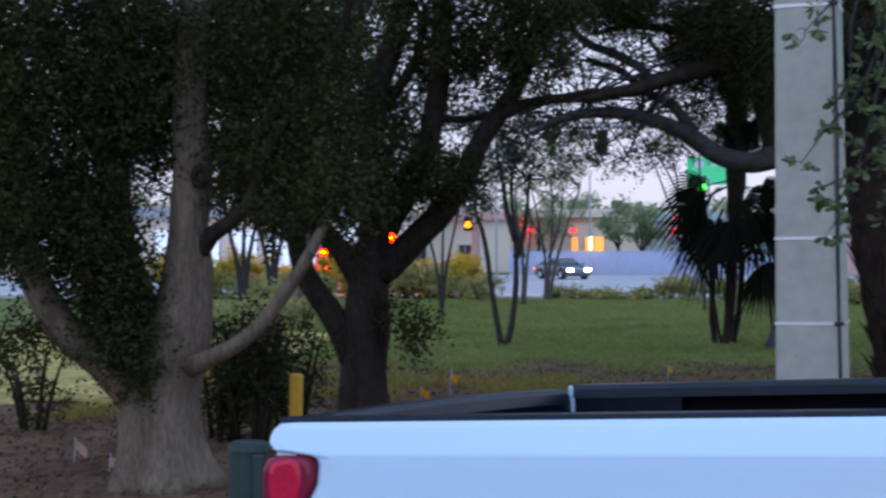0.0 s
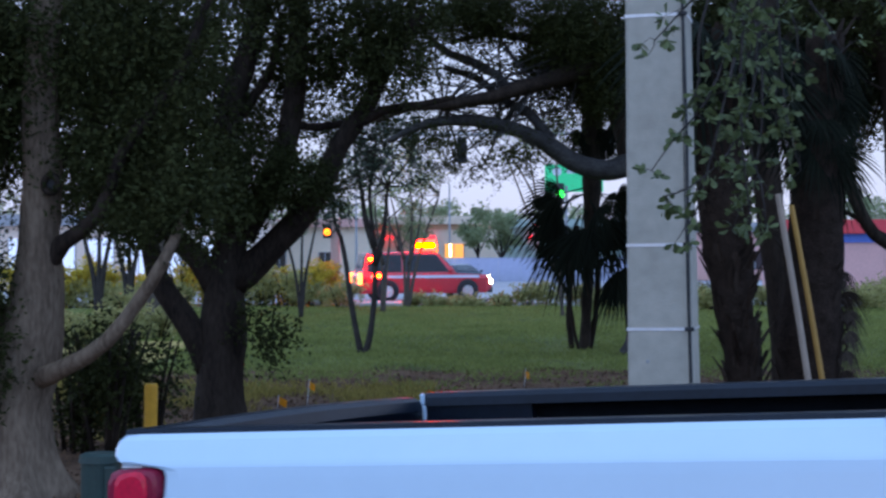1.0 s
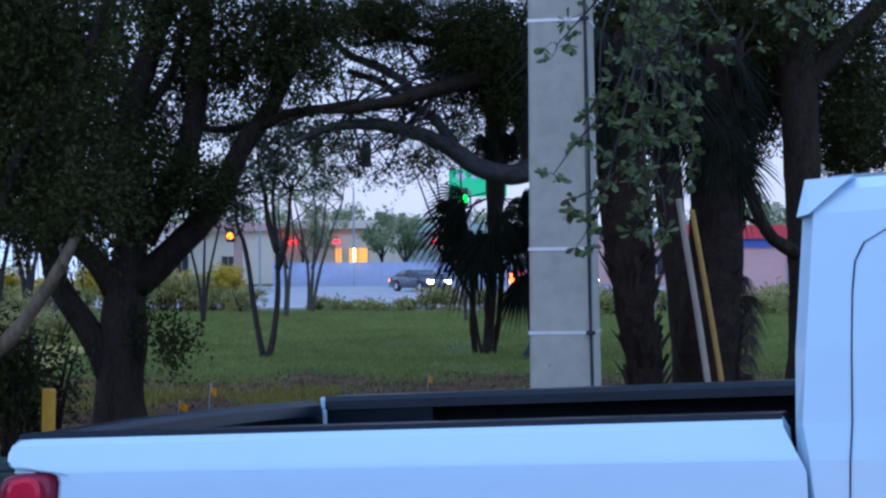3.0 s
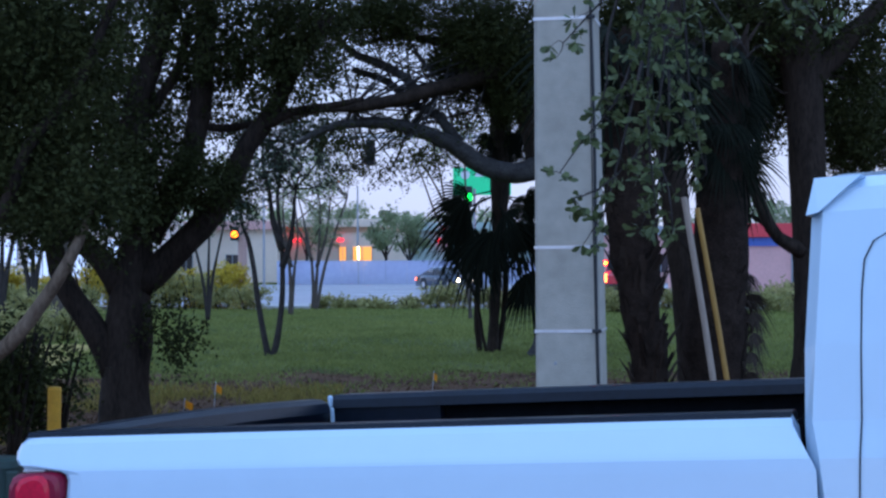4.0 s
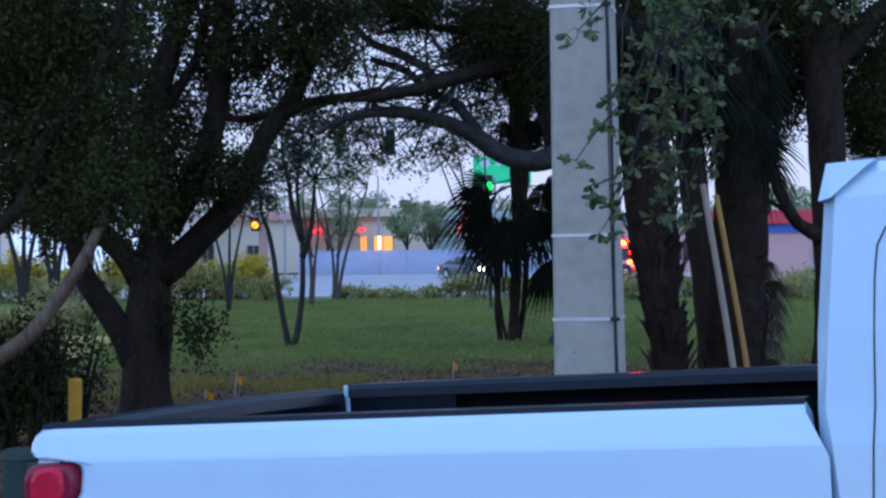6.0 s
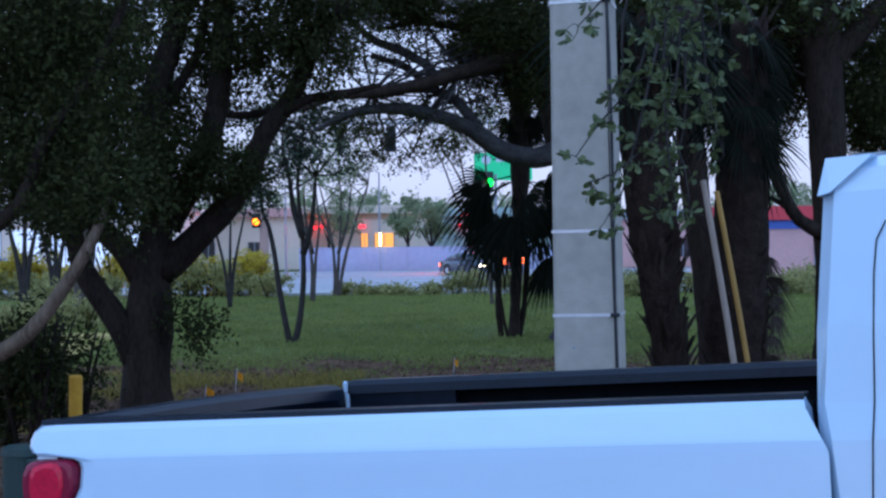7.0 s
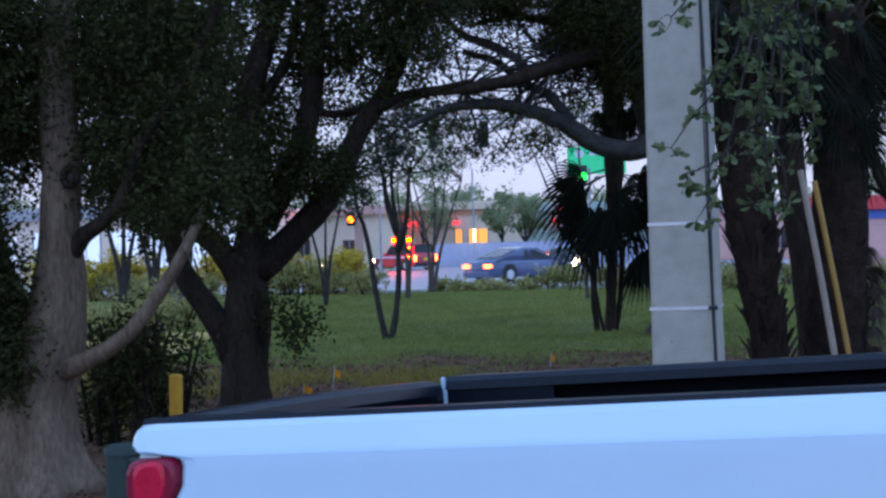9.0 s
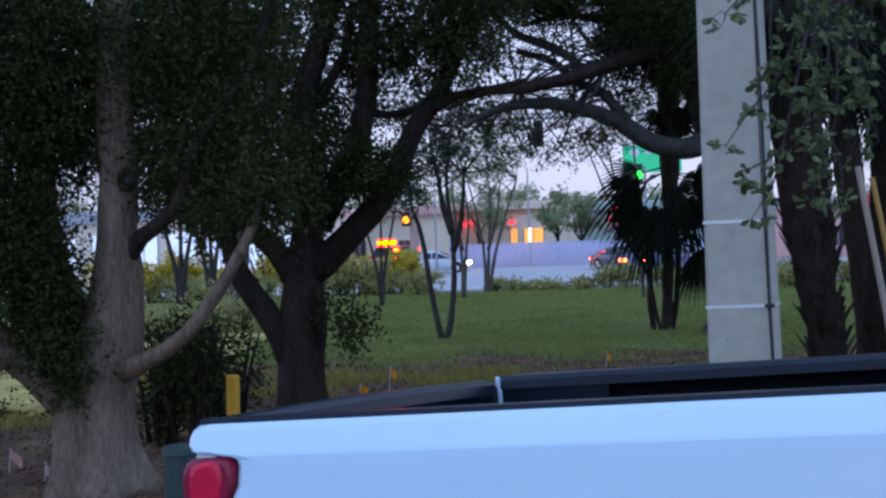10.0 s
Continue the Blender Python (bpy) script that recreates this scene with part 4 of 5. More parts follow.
     [((5.0, 19.5, 7.6), (4.8, 4.4, 2.6), 3400), ((4.03, 21.50, 4.27), (1.3, 0.6, 0.9), 900), ((5.72, 21.50, 3.89), (1.0, 0.6, 1.1), 1200), ((5.37, 21.00, 3.27), (0.45, 0.5, 0.5), 420), ((4.11, 19.40, 4.63), (0.8, 0.8, 0.5), 430), ((5.09, 19.90, 3.81), (0.55, 0.6, 0.8), 330), ((3.46, 19.50, 4.51), (0.7, 0.8, 0.6), 330), ((5.14, 19.80, 4.68), (0.8, 0.7, 0.5), 220), ((3.89, 20.00, 4.03), (0.5, 0.5, 0.45), 220), ((4.20, 20.50, 3.70), (0.45, 0.5, 0.35), 240), ((4.05, 21.2, 3.25), (0.35, 0.4, 0.35), 90)],
     BARK_DARK, LEAF_OAK, 0.060, 0.03, 14, [(4.39, 19.50, 3.91)], 2, per=14)


tree("oak_tree", "grey-green oak standing back on the lawn, thin crown",
     [([(-9.2, 41.0, -0.05), (-9.2, 41.0, 1.2), (-9.1, 41.0, 2.6), (-9.3, 41.0, 4.2), (-9.2, 41.0, 6.0)], [0.30, 0.24, 0.22, 0.18, 0.12]),
      ([(-9.1, 41.0, 2.8), (-8.2, 41.0, 3.9), (-7.2, 41.0, 5.2)], [0.15, 0.12, 0.08]), ([(-9.2, 41.0, 3.4), (-10.4, 41.0, 4.6), (-11.4, 41.0, 5.8)], [0.14, 0.11, 0.07])],
     [((-9.2, 41.0, 7.0), (3.6, 2.0, 1.9), 1300), ((-7.3, 41.0, 5.4), (1.3, 1.0, 0.9), 260), ((-11.2, 41.0, 5.6), (1.5, 1.0, 0.9), 260), ((-9.0, 41.2, 4.9), (1.2, 1.0, 0.6), 160)],
     BARK_GREY, LEAF_MID, 0.10, 0.055, 15)


def crape_myrtle(label, stems, blobs, leaf, leaf_len, seed, count=4, r=1.0, bark=None):
    bark = bark or BARK_CRAPE
    base = stems[0][0]
    t = empty("crape_myrtle", Matrix.Translation(base), label, "small tree", "crape myrtles")
    off = Vector(base)
    tips = []
    for pts in stems:
        bm = bmesh.new()
        n = len(pts)
        limb(bm, [tuple(Vector(p) - off) for p in pts], [r * (0.068 - 0.045 * k / (n - 1)) for k in range(n)], segs=9, rough=0.06, step=0.2)
        part("stem", bm, bark, t, smooth=True)
        tips.append(tuple(Vector(pts[-1]) - off))
    local = [(tuple(Vector(c) - off), q, n) for c, q, n in blobs]
    bm = bmesh.new()
    twigs(bm, local, tips, count, seed, 0.009 * r)
    part("branchwork", bm, bark, t, smooth=True)
    leaf_mesh("crown", clumps(local, 8, 0.3, seed), leaf_len, leaf_len * 0.5, leaf, t, seed=seed)


crape_myrtle("slender two-stemmed crape myrtle with dark foliage on the lawn",
             [[(-2.94, 29.70, -0.05), (-3.00, 29.70, 0.15), (-3.14, 29.70, 0.91), (-3.23, 29.70, 1.62), (-3.33, 29.70, 2.13), (-3.43, 29.70, 2.37), (-3.49, 29.70, 2.94)],
              [(-2.91, 29.70, -0.05), (-2.83, 29.70, 0.23), (-2.73, 29.70, 0.90), (-2.71, 29.70, 1.61), (-2.75, 29.70, 2.32), (-2.80, 29.70, 2.88), (-2.67, 29.70, 3.85)],
              [(-2.72, 29.70, 1.61), (-2.58, 29.70, 2.02), (-2.52, 29.70, 2.43), (-2.47, 29.70, 3.03)], [(-2.72, 29.70, 1.92), (-2.88, 29.70, 2.43), (-2.94, 29.70, 2.94), (-3.08, 29.70, 3.55)]],
             [((-3.47, 29.50, 2.73), (0.35, 0.35, 0.45), 120), ((-2.97, 29.60, 3.44), (0.65, 0.5, 0.5), 170), ((-2.26, 29.60, 3.43), (0.6, 0.5, 0.5), 75), ((-3.07, 29.60, 4.05), (0.8, 0.5, 0.4), 220), ((-2.25, 29.60, 4.09), (0.6, 0.5, 0.3), 120)],
             LEAF_CRAPE, 0.085, 21, 7)
crape_myrtle("bare multi-stemmed crape myrtle by the road",
             [[(-4.01, 55.00, -0.05), (-4.00, 55.00, 0.88), (-4.07, 55.00, 1.82), (-4.29, 55.00, 2.95), (-4.49, 55.00, 3.80)], [(-3.95, 55.00, -0.05), (-3.88, 55.00, 1.07), (-3.80, 55.00, 2.20), (-3.76, 55.00, 3.33), (-3.83, 55.00, 4.08)],
              [(-3.90, 55.00, -0.05), (-3.66, 55.00, 1.26), (-3.39, 55.00, 2.20), (-3.12, 55.00, 3.04), (-2.85, 55.00, 3.79)], [(-3.88, 55.00, 1.45), (-3.55, 55.00, 2.57), (-3.42, 55.00, 3.70)], [(-4.03, 55.00, 1.64), (-4.22, 55.00, 2.20), (-4.59, 55.00, 2.96)]],
             [((-3.64, 55.00, 4.27), (1.1, 0.8, 0.5), 90), ((-4.01, 55.00, 5.02), (1.4, 0.8, 0.5), 80), ((-3.46, 55.00, 3.14), (0.9, 0.7, 0.6), 45)],
             LEAF_FAR_HAZED, 0.12, 22, 12, 0.95, BARK_GREY)
crape_myrtle("bare multi-stemmed crape myrtle by the road",
             [[(-4.35, 50.00, -0.05), (-4.32, 50.00, 1.14), (-4.45, 50.00, 2.00), (-4.68, 50.00, 2.68), (-4.94, 50.00, 3.37)], [(-4.30, 50.00, -0.05), (-4.21, 50.00, 1.31), (-4.09, 50.00, 2.34), (-4.17, 50.00, 3.36)], [(-4.30, 50.00, 1.48), (-4.51, 50.00, 2.68), (-4.54, 50.00, 3.71)]],
             [((-4.50, 50.00, 3.88), (0.9, 0.7, 0.6), 60), ((-4.84, 50.00, 4.57), (1.0, 0.7, 0.5), 60)], LEAF_FAR_HAZED, 0.11, 23, 9, 0.9, BARK_GREY)
crape_myrtle("leaning bare crape myrtle beside the palm",
             [[(1.02, 46.00, -0.05), (0.97, 46.00, 1.00), (0.56, 46.00, 1.95), (0.10, 46.00, 2.90), (-0.37, 46.00, 4.16), (-0.83, 46.00, 5.11)], [(1.07, 46.00, -0.05), (0.80, 46.00, 1.79), (0.41, 46.00, 2.90), (0.19, 46.00, 4.16), (-0.04, 46.00, 5.10)],
              [(0.72, 46.00, 1.79), (0.26, 46.00, 3.37), (-0.44, 46.00, 4.63)], [(0.97, 46.00, 1.00), (1.01, 46.00, 2.58), (0.89, 46.00, 4.15), (1.06, 46.00, 5.41)]],
             [((-0.20, 46.00, 4.79), (1.0, 0.7, 0.6), 36), ((0.74, 46.00, 5.25), (0.8, 0.7, 0.5), 50)], LEAF_FAR_HAZED, 0.10, 24, 16, 0.7, BARK_GREY)
for k, (x, d) in enumerate(((20, 48.0), (75, 52.0), (385, 46.0))):
    bx = (x - 784) * d / 2926
    stems = [[(bx, d, 0.0), (bx + 0.15 * s, d, 1.2), (bx + 0.4 * s, d, 2.3), (bx + 0.8 * s, d + 0.2, 4.0)] for s in (-1.0, 0.1, 0.9)]
    crape_myrtle("grey-stemmed crape myrtle along the hedge", stems, [((bx, d, 4.0), (1.2, 0.9, 0.8), 110), ((bx + 0.3, d, 3.1), (0.8, 0.6, 0.4), 50)], LEAF_FAR_HAZED, 0.11, 30 + k, 5, 1.5 if k < 2 else 0.8, BARK_CRAPE)


# ---- palms ----
def frond(bm, base, direction, length, face=(0, -1, 0), blades=22, spread=1.8, droop=0.55):
    """A fan frond: a stalk, blades joined near the hub and parted towards drooping tips."""
    base, d = Vector(base), Vector(direction).normalized()
    side = d.cross(Vector(face)).normalized()
    up = side.cross(d)
    hub = base + d * length * 0.35
    limb(bm, [base, base.lerp(hub, 0.5) + up * 0.03, hub], [0.018, 0.014, 0.010], segs=5, rough=0, step=0.3)
    step = spread * 1.5 / (blades - 1)
    for k in range(blades):
        a = spread * (k / (blades - 1) - 0.5) * 1.5
        out = (d * math.cos(a) + side * math.sin(a)).normalized()
        ln = length * (0.78 - 0.12 * abs(a)) * (0.86 + 0.28 * ((k * 7919) % 13) / 13)
        across = (up.cross(out) + up * (0.35 if k % 2 else -0.35)).normalized()
        rows = []
        for u, w in ((0.04, 0.5), (0.38, 0.52), (0.62, 0.40), (0.84, 0.20), (1.0, 0.02)):
            p = hub + out * ln * u + Vector((0, 0, -droop * ln * u * u))
            half = across * ln * min(u, 0.45) * step * w
            rows.append((bm.verts.new(p - half), bm.verts.new(p + half)))
        for p, q in zip(rows, rows[1:]):
            bm.faces.new((p[0], p[1], q[1], q[0]))


def palm(label, base, trunk, radii, fronds, dry=(), stems=(), boots=0, seed=0, leaf=None):
    t = empty("palm_tree", Matrix.Translation(base), label, "palm tree", "palms")
    off = Vector(base)
    bm = bmesh.new()
    limb(bm, [tuple(Vector(p) - off) for p in trunk], radii, segs=14, rough=0.10, step=0.12)
    part("trunk", bm, BARK_PALM if boots else BARK_DARK, t, smooth=True)
    for pts, r in stems:
        bm = bmesh.new()
        limb(bm, [tuple(Vector(p) - off) for p in pts], [r] * len(pts), segs=9, rough=0.1, step=0.15)
        part("stem", bm, BARK_DARK, t, smooth=True)
    rng = np.random.default_rng(seed)
    if boots:
        path, rad = smooth_path([tuple(Vector(p) - off) for p in trunk], radii, 0.1)
        bm = bmesh.new()
        for q, r in zip(path, rad):
            for k in range(boots):
                a = rng.uniform(0, 2 * math.pi)
                o = Vector((math.cos(a), math.sin(a), 0))
                b0 = Vector(q) + o * r * 0.85
                ln = rng.uniform(0.12, 0.30)
                tip = b0 + o * ln * rng.uniform(0.3, 0.7) + Vector((0, 0, ln))
                s = Vector((-o.y, o.x, 0)) * rng.uniform(0.025, 0.06)
                v = [bm.verts.new(p) for p in (b0 - s, b0 + s, tip + s * 0.4, tip - s * 0.4, b0 + o * 0.03 + Vector((0, 0, ln * 0.4)))]
                bm.faces.new((v[0], v[1], v[4]))
                bm.faces.new((v[1], v[2], v[4]))
                bm.faces.new((v[2], v[3], v[4]))
                bm.faces.new((v[3], v[0], v[4]))
        part("leaf_base_cover", bm, FROND_DRY, t, "split dry leaf bases on the trunk")
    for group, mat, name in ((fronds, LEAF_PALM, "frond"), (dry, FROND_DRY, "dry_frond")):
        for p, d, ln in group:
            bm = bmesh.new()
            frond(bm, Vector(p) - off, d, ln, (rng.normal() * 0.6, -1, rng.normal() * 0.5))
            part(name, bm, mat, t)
    return t


rng = np.random.default_rng(8)
fr = []
for q, d, ln, copies in (((1.10, 30.8, 3.02), (-1.0, -0.15, -0.12), 1.25, 1), ((1.08, 30.75, 2.90), (-1.0, -0.25, -0.5), 1.38, 2), ((1.05, 30.7, 2.72), (-0.75, -0.4, -0.75), 1.35, 1), ((1.02, 30.7, 2.52), (-0.45, -0.5, -1.0), 1.25, 2),
                         ((1.12, 30.7, 2.62), (0.0, -0.6, -1.0), 1.20, 2), ((1.25, 30.7, 2.70), (0.45, -0.5, -0.9), 1.20, 2), ((1.32, 30.8, 2.92), (1.0, -0.2, -0.25), 1.15, 2), ((1.35, 30.8, 2.62), (0.9, -0.1, -0.7), 1.1, 1),
                         ((1.45, 30.9, 2.12), (0.75, -0.3, -0.45), 1.15, 1), ((1.62, 30.8, 1.88), (0.30, -0.3, -1.0), 1.25, 2), ((1.20, 30.65, 2.80), (0.15, -0.8, -0.6), 1.05, 1), ((1.05, 30.95, 2.9), (-0.5, 0.8, -0.4), 1.2, 1), ((1.3, 30.95, 2.9), (0.6, 0.8, -0.3), 1.2, 1),
                         ((1.20, 30.75, 4.20), (-0.6, -0.3, -0.5), 0.62, 2), ((1.24, 30.75, 4.25), (0.4, -0.5, -0.9), 0.66, 2), ((1.30, 30.8, 4.28), (0.9, -0.2, -0.35), 0.85, 2), ((1.30, 30.8, 4.15), (0.8, 0.2, -0.8), 0.7, 1), ((1.20, 30.85, 4.15), (-0.3, 0.6, -0.8), 0.65, 1)):
    for k in range(copies):
        fr.append((q, (d[0] + rng.normal() * 0.12, d[1] + rng.normal() * 0.2, d[2] + rng.normal() * 0.12), ln * rng.uniform(0.9, 1.08)))
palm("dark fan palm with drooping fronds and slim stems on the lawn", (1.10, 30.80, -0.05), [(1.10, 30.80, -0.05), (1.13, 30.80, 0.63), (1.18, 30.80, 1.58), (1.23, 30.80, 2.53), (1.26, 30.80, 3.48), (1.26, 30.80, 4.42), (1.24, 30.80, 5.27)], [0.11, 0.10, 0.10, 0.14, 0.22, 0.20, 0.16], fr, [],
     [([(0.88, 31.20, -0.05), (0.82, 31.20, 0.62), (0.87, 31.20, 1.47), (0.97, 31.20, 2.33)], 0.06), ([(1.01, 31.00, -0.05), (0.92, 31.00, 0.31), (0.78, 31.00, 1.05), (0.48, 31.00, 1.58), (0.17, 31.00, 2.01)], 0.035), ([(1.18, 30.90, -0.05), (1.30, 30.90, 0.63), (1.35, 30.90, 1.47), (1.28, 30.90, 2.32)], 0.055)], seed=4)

fr = []
for q in ((2.98, 16.40, 3.97), (2.95, 16.40, 3.60), (2.93, 16.40, 3.25), (2.91, 16.40, 2.95)):
    for k in range(10):
        a = 2 * math.pi * k / 10 + rng.uniform(-0.3, 0.3)
        fr.append((q, (math.cos(a), math.sin(a), rng.uniform(-2.4, -0.3)), rng.uniform(0.4, 0.72)))
dr = []
for k in range(6):
    a = -0.7 + 0.25 * k
    dr.append(((2.84 + 0.27 * math.cos(a), 16.4 + 0.27 * math.sin(a), 0.75 + 0.2 * k), (0.45 * math.cos(a), 0.45 * math.sin(a), -1.0), 0.3 + 0.03 * k))
palm("stout shaggy fan palm with hanging dry fronds", (2.79, 16.40, -0.05), [(2.79, 16.40, -0.05), (2.81, 16.40, 1.16), (2.83, 16.40, 1.72), (2.87, 16.40, 2.28), (2.91, 16.40, 3.07), (2.97, 16.40, 3.97)], [0.32, 0.30, 0.29, 0.27, 0.22, 0.18], fr, dr, boots=2, seed=5)
fr = []
for k in range(14):
    a = 2 * math.pi * k / 14 + rng.uniform(-0.2, 0.2)
    fr.append(((1.78, 15.60, 3.87), (math.cos(a), math.sin(a), rng.uniform(-1.0, 0.4)), rng.uniform(0.8, 1.2)))
palm("palm trunk covered in split leaf bases", (2.04, 15.40, -0.05), [(2.04, 15.40, -0.05), (2.01, 15.40, 0.89), (1.93, 15.40, 1.31), (1.87, 15.40, 1.84), (1.84, 15.40, 2.42), (1.80, 15.50, 3.01), (1.78, 15.60, 3.76)], [0.19, 0.17, 0.18, 0.225, 0.245, 0.22, 0.18], fr, boots=7, seed=6)
overhang_oak = tree("oak_tree", "thick dark-trunked oak with leafy twigs hanging by the pole",
     [([(2.92, 18.00, -0.05), (2.87, 18.00, 0.5), (2.79, 18.00, 1.2), (2.68, 18.00, 2.0), (2.60, 18.00, 2.8), (2.56, 18.00, 3.8), (2.60, 18.20, 4.8), (2.66, 18.50, 5.6)], [0.22, 0.19, 0.17, 0.155, 0.15, 0.15, 0.15, 0.14]),
      ([(2.60, 18.20, 4.75), (2.34, 16.50, 5.38), (1.88, 13.00, 4.95), (1.20, 8.70, 3.64)], [0.12, 0.10, 0.08, 0.03]), ([(1.88, 13.00, 4.95), (1.95, 10.50, 4.13), (2.04, 9.60, 3.69)], [0.06, 0.04, 0.02]),
      ([(2.57, 18.00, 3.6), (3.0, 19.2, 4.2), (3.4, 20.4, 4.6)], [0.09, 0.07, 0.04])],
     [((2.58, 20.50, 4.31), (0.8, 0.7, 0.9), 700), ((3.62, 20.80, 4.12), (0.7, 0.5, 0.7), 380), ((3.3, 22.4, 4.9), (2.2, 0.6, 0.75), 1500), ((2.25, 21.6, 3.75), (0.55, 0.5, 0.7), 500), ((3.07, 20.50, 3.53), (0.5, 0.6, 0.5), 130), ((1.93, 21.00, 4.45), (0.6, 0.6, 0.7), 220)], BARK_DARK, LEAF_OAK, 0.08, 0.042, 16, [(2.57, 18.00, 3.6), (3.4, 20.4, 4.6)], 1)


# ---- hanging oak spray beside the pole ----
def hanging_spray(t):
    """Leafy twigs that hang from the oak's long limb."""
    origin = Vector(t.matrix_basis.translation)
    r = np.random.default_rng(17)
    lines = [[(1.18, 8.60, 3.56), (0.97, 8.60, 3.24), (0.78, 8.50, 3.02), (0.67, 8.50, 2.90)], [(1.15, 8.60, 3.47), (1.07, 8.70, 2.90), (0.94, 8.60, 2.59), (0.78, 8.50, 2.41), (0.65, 8.50, 2.23)],
             [(1.25, 8.70, 3.58), (1.22, 8.70, 2.95), (1.19, 8.70, 2.60), (1.05, 8.60, 2.32), (0.84, 8.50, 2.14), (0.72, 8.50, 2.10)], [(1.19, 8.70, 3.43), (1.12, 8.60, 2.76), (1.13, 8.60, 2.35), (1.17, 8.60, 1.97)],
             [(1.21, 8.80, 3.45), (1.26, 8.80, 2.70), (1.23, 8.80, 2.30), (1.09, 8.70, 1.94)], [(1.34, 8.90, 3.53), (1.37, 8.90, 2.92), (1.40, 8.90, 2.55), (1.46, 8.80, 2.24)],
             [(1.09, 8.60, 3.56), (0.92, 8.70, 2.96), (0.92, 8.70, 2.72), (0.86, 8.70, 2.57)], [(1.09, 8.60, 2.82), (1.00, 8.60, 2.44), (0.89, 8.60, 2.03), (0.83, 8.60, 1.94)],
             [(1.48, 9.20, 3.68), (1.54, 9.20, 3.27), (1.67, 9.20, 3.08), (1.76, 9.20, 2.92)], [(1.04, 8.90, 3.62), (1.22, 8.90, 3.07), (1.34, 8.90, 2.80), (1.35, 8.90, 2.46)], [(1.22, 8.70, 3.01), (1.13, 8.70, 2.57), (1.24, 8.70, 2.15), (1.26, 8.70, 1.94)],
             [(1.10, 9.20, 3.53), (1.16, 9.20, 3.02), (1.07, 9.20, 2.80)], [(1.42, 9.20, 3.52), (1.26, 9.20, 2.93), (1.16, 9.20, 2.71)], [(1.30, 9.00, 3.49), (1.48, 9.00, 2.99), (1.45, 9.00, 2.78)],
             [(1.81, 9.60, 3.66), (2.01, 9.60, 3.33), (2.10, 9.60, 3.17)], [(2.04, 9.60, 3.66), (2.17, 9.60, 3.30), (2.27, 9.60, 3.13)]]
    bm = bmesh.new()
    pts, ups = [], []
    for ln in lines:
        p = [Vector(q) - origin for q in ln]
        limb(bm, p, [0.010 - 0.007 * k / (len(p) - 1) for k in range(len(p))], segs=5, rough=0.05, step=0.12)
        path, _ = smooth_path(p, [1] * len(p), 0.085)
        for i, q in enumerate(path[len(path) // 5 :]):
            if r.uniform() < 0.34 and i < len(path) - 4:
                continue
            for _ in range(2):
                d = r.normal(size=3)
                d[2] -= 0.25
                d /= np.linalg.norm(d)
                end = np.array(q) + d * r.uniform(0.02, 0.13)
                limb(bm, [tuple(q), tuple((np.array(q) + end) / 2 + r.normal(size=3) * 0.008), tuple(end)], [0.003, 0.0025, 0.0015], segs=4, rough=0, step=0.1)
                for k in range(r.integers(5, 9)):
                    w = d * 0.9 + r.normal(size=3) * 0.75
                    pts.append(end + r.normal(size=3) * 0.008)
                    ups.append(w / np.linalg.norm(w) * 2.2)
    part("branchwork", bm, BARK_CRAPE, t, smooth=True)
    leaf_mesh("leaves", np.array(pts), 0.062, 0.032, LEAF_NEAR, t, droop=0.15, seed=18, lift=np.array(ups), full=True)


hanging_spray(overhang_oak)


# ---- shrubs and hedges ----
def shrub(label, x, y, w, d, h, mat, leaf, seed, count=120, category="shrub", group=""):
    z = ground_height(x, y)
    t = empty("shrub", pose(x, y, z), label, category, group)
    r = np.random.default_rng(seed)
    bm = bmesh.new()
    for k in range(6):
        a = r.uniform(0, 2 * math.pi)
        limb(bm, [(0.1 * math.cos(a), 0.1 * math.sin(a), -0.05), (w * 0.25 * math.cos(a), d * 0.25 * math.sin(a), h * 0.5), (w * 0.4 * math.cos(a), d * 0.4 * math.sin(a), h * 0.85)], [0.025, 0.018, 0.008], segs=5, step=0.3)
    part("branchwork", bm, BARK_DARK, t, smooth=True)
    blobs = [((r.uniform(-0.3, 0.3) * w, r.uniform(-0.3, 0.3) * d, h * r.uniform(0.25, 0.72)), (w * r.uniform(0.2, 0.36), d * 0.35, h * r.uniform(0.2, 0.34)), count // 6) for _ in range(7)]
    leaf_mesh("foliage", clumps(blobs, 8, 0.22, seed), leaf, leaf * 0.5, mat, t, droop=-0.2, seed=seed)


for k in range(34):
    x45 = -60 + 47 * k
    r = np.random.default_rng(100 + k)
    y = 55.5 + r.uniform(-1.2, 1.0)
    h = r.uniform(0.45, 0.8) if x45 < 690 else r.uniform(0.8, 1.1)
    if x45 < 440:
        h = r.uniform(0.9, 1.3)
    if 270 < x45 < 470:
        h = r.uniform(1.35, 1.65)
    if 470 < x45 < 575:
        continue
    if 380 < x45:
        h = r.uniform(0.75, 0.95) if x45 < 470 else 0.5 if x45 < 620 else r.uniform(0.3, 0.42) if x45 < 745 else r.uniform(0.75, 0.95) if x45 < 870 else h
    shrub("low green roadside shrub", (x45 - 784) * y / 2926, y, r.uniform(1.0, 1.6), 1.0, h, LEAF_HEDGE, 0.13, 200 + k, 110, group="roadside shrubs")
for k in range(14):
    x45 = -120 + 42 * k
    r = np.random.default_rng(140 + k)
    y = 57.2 + r.uniform(-0.6, 0.2)
    if 120 < x45 < 150:
        continue
    shrub("yellow-leaved hedge shrub by the road", (x45 - 784) * y / 2926, y, 1.6, 1.0, r.uniform(1.5, 1.95), LEAF_YELLOW, 0.13, 240 + k, 260, group="yellow hedge")
for k in range(9):
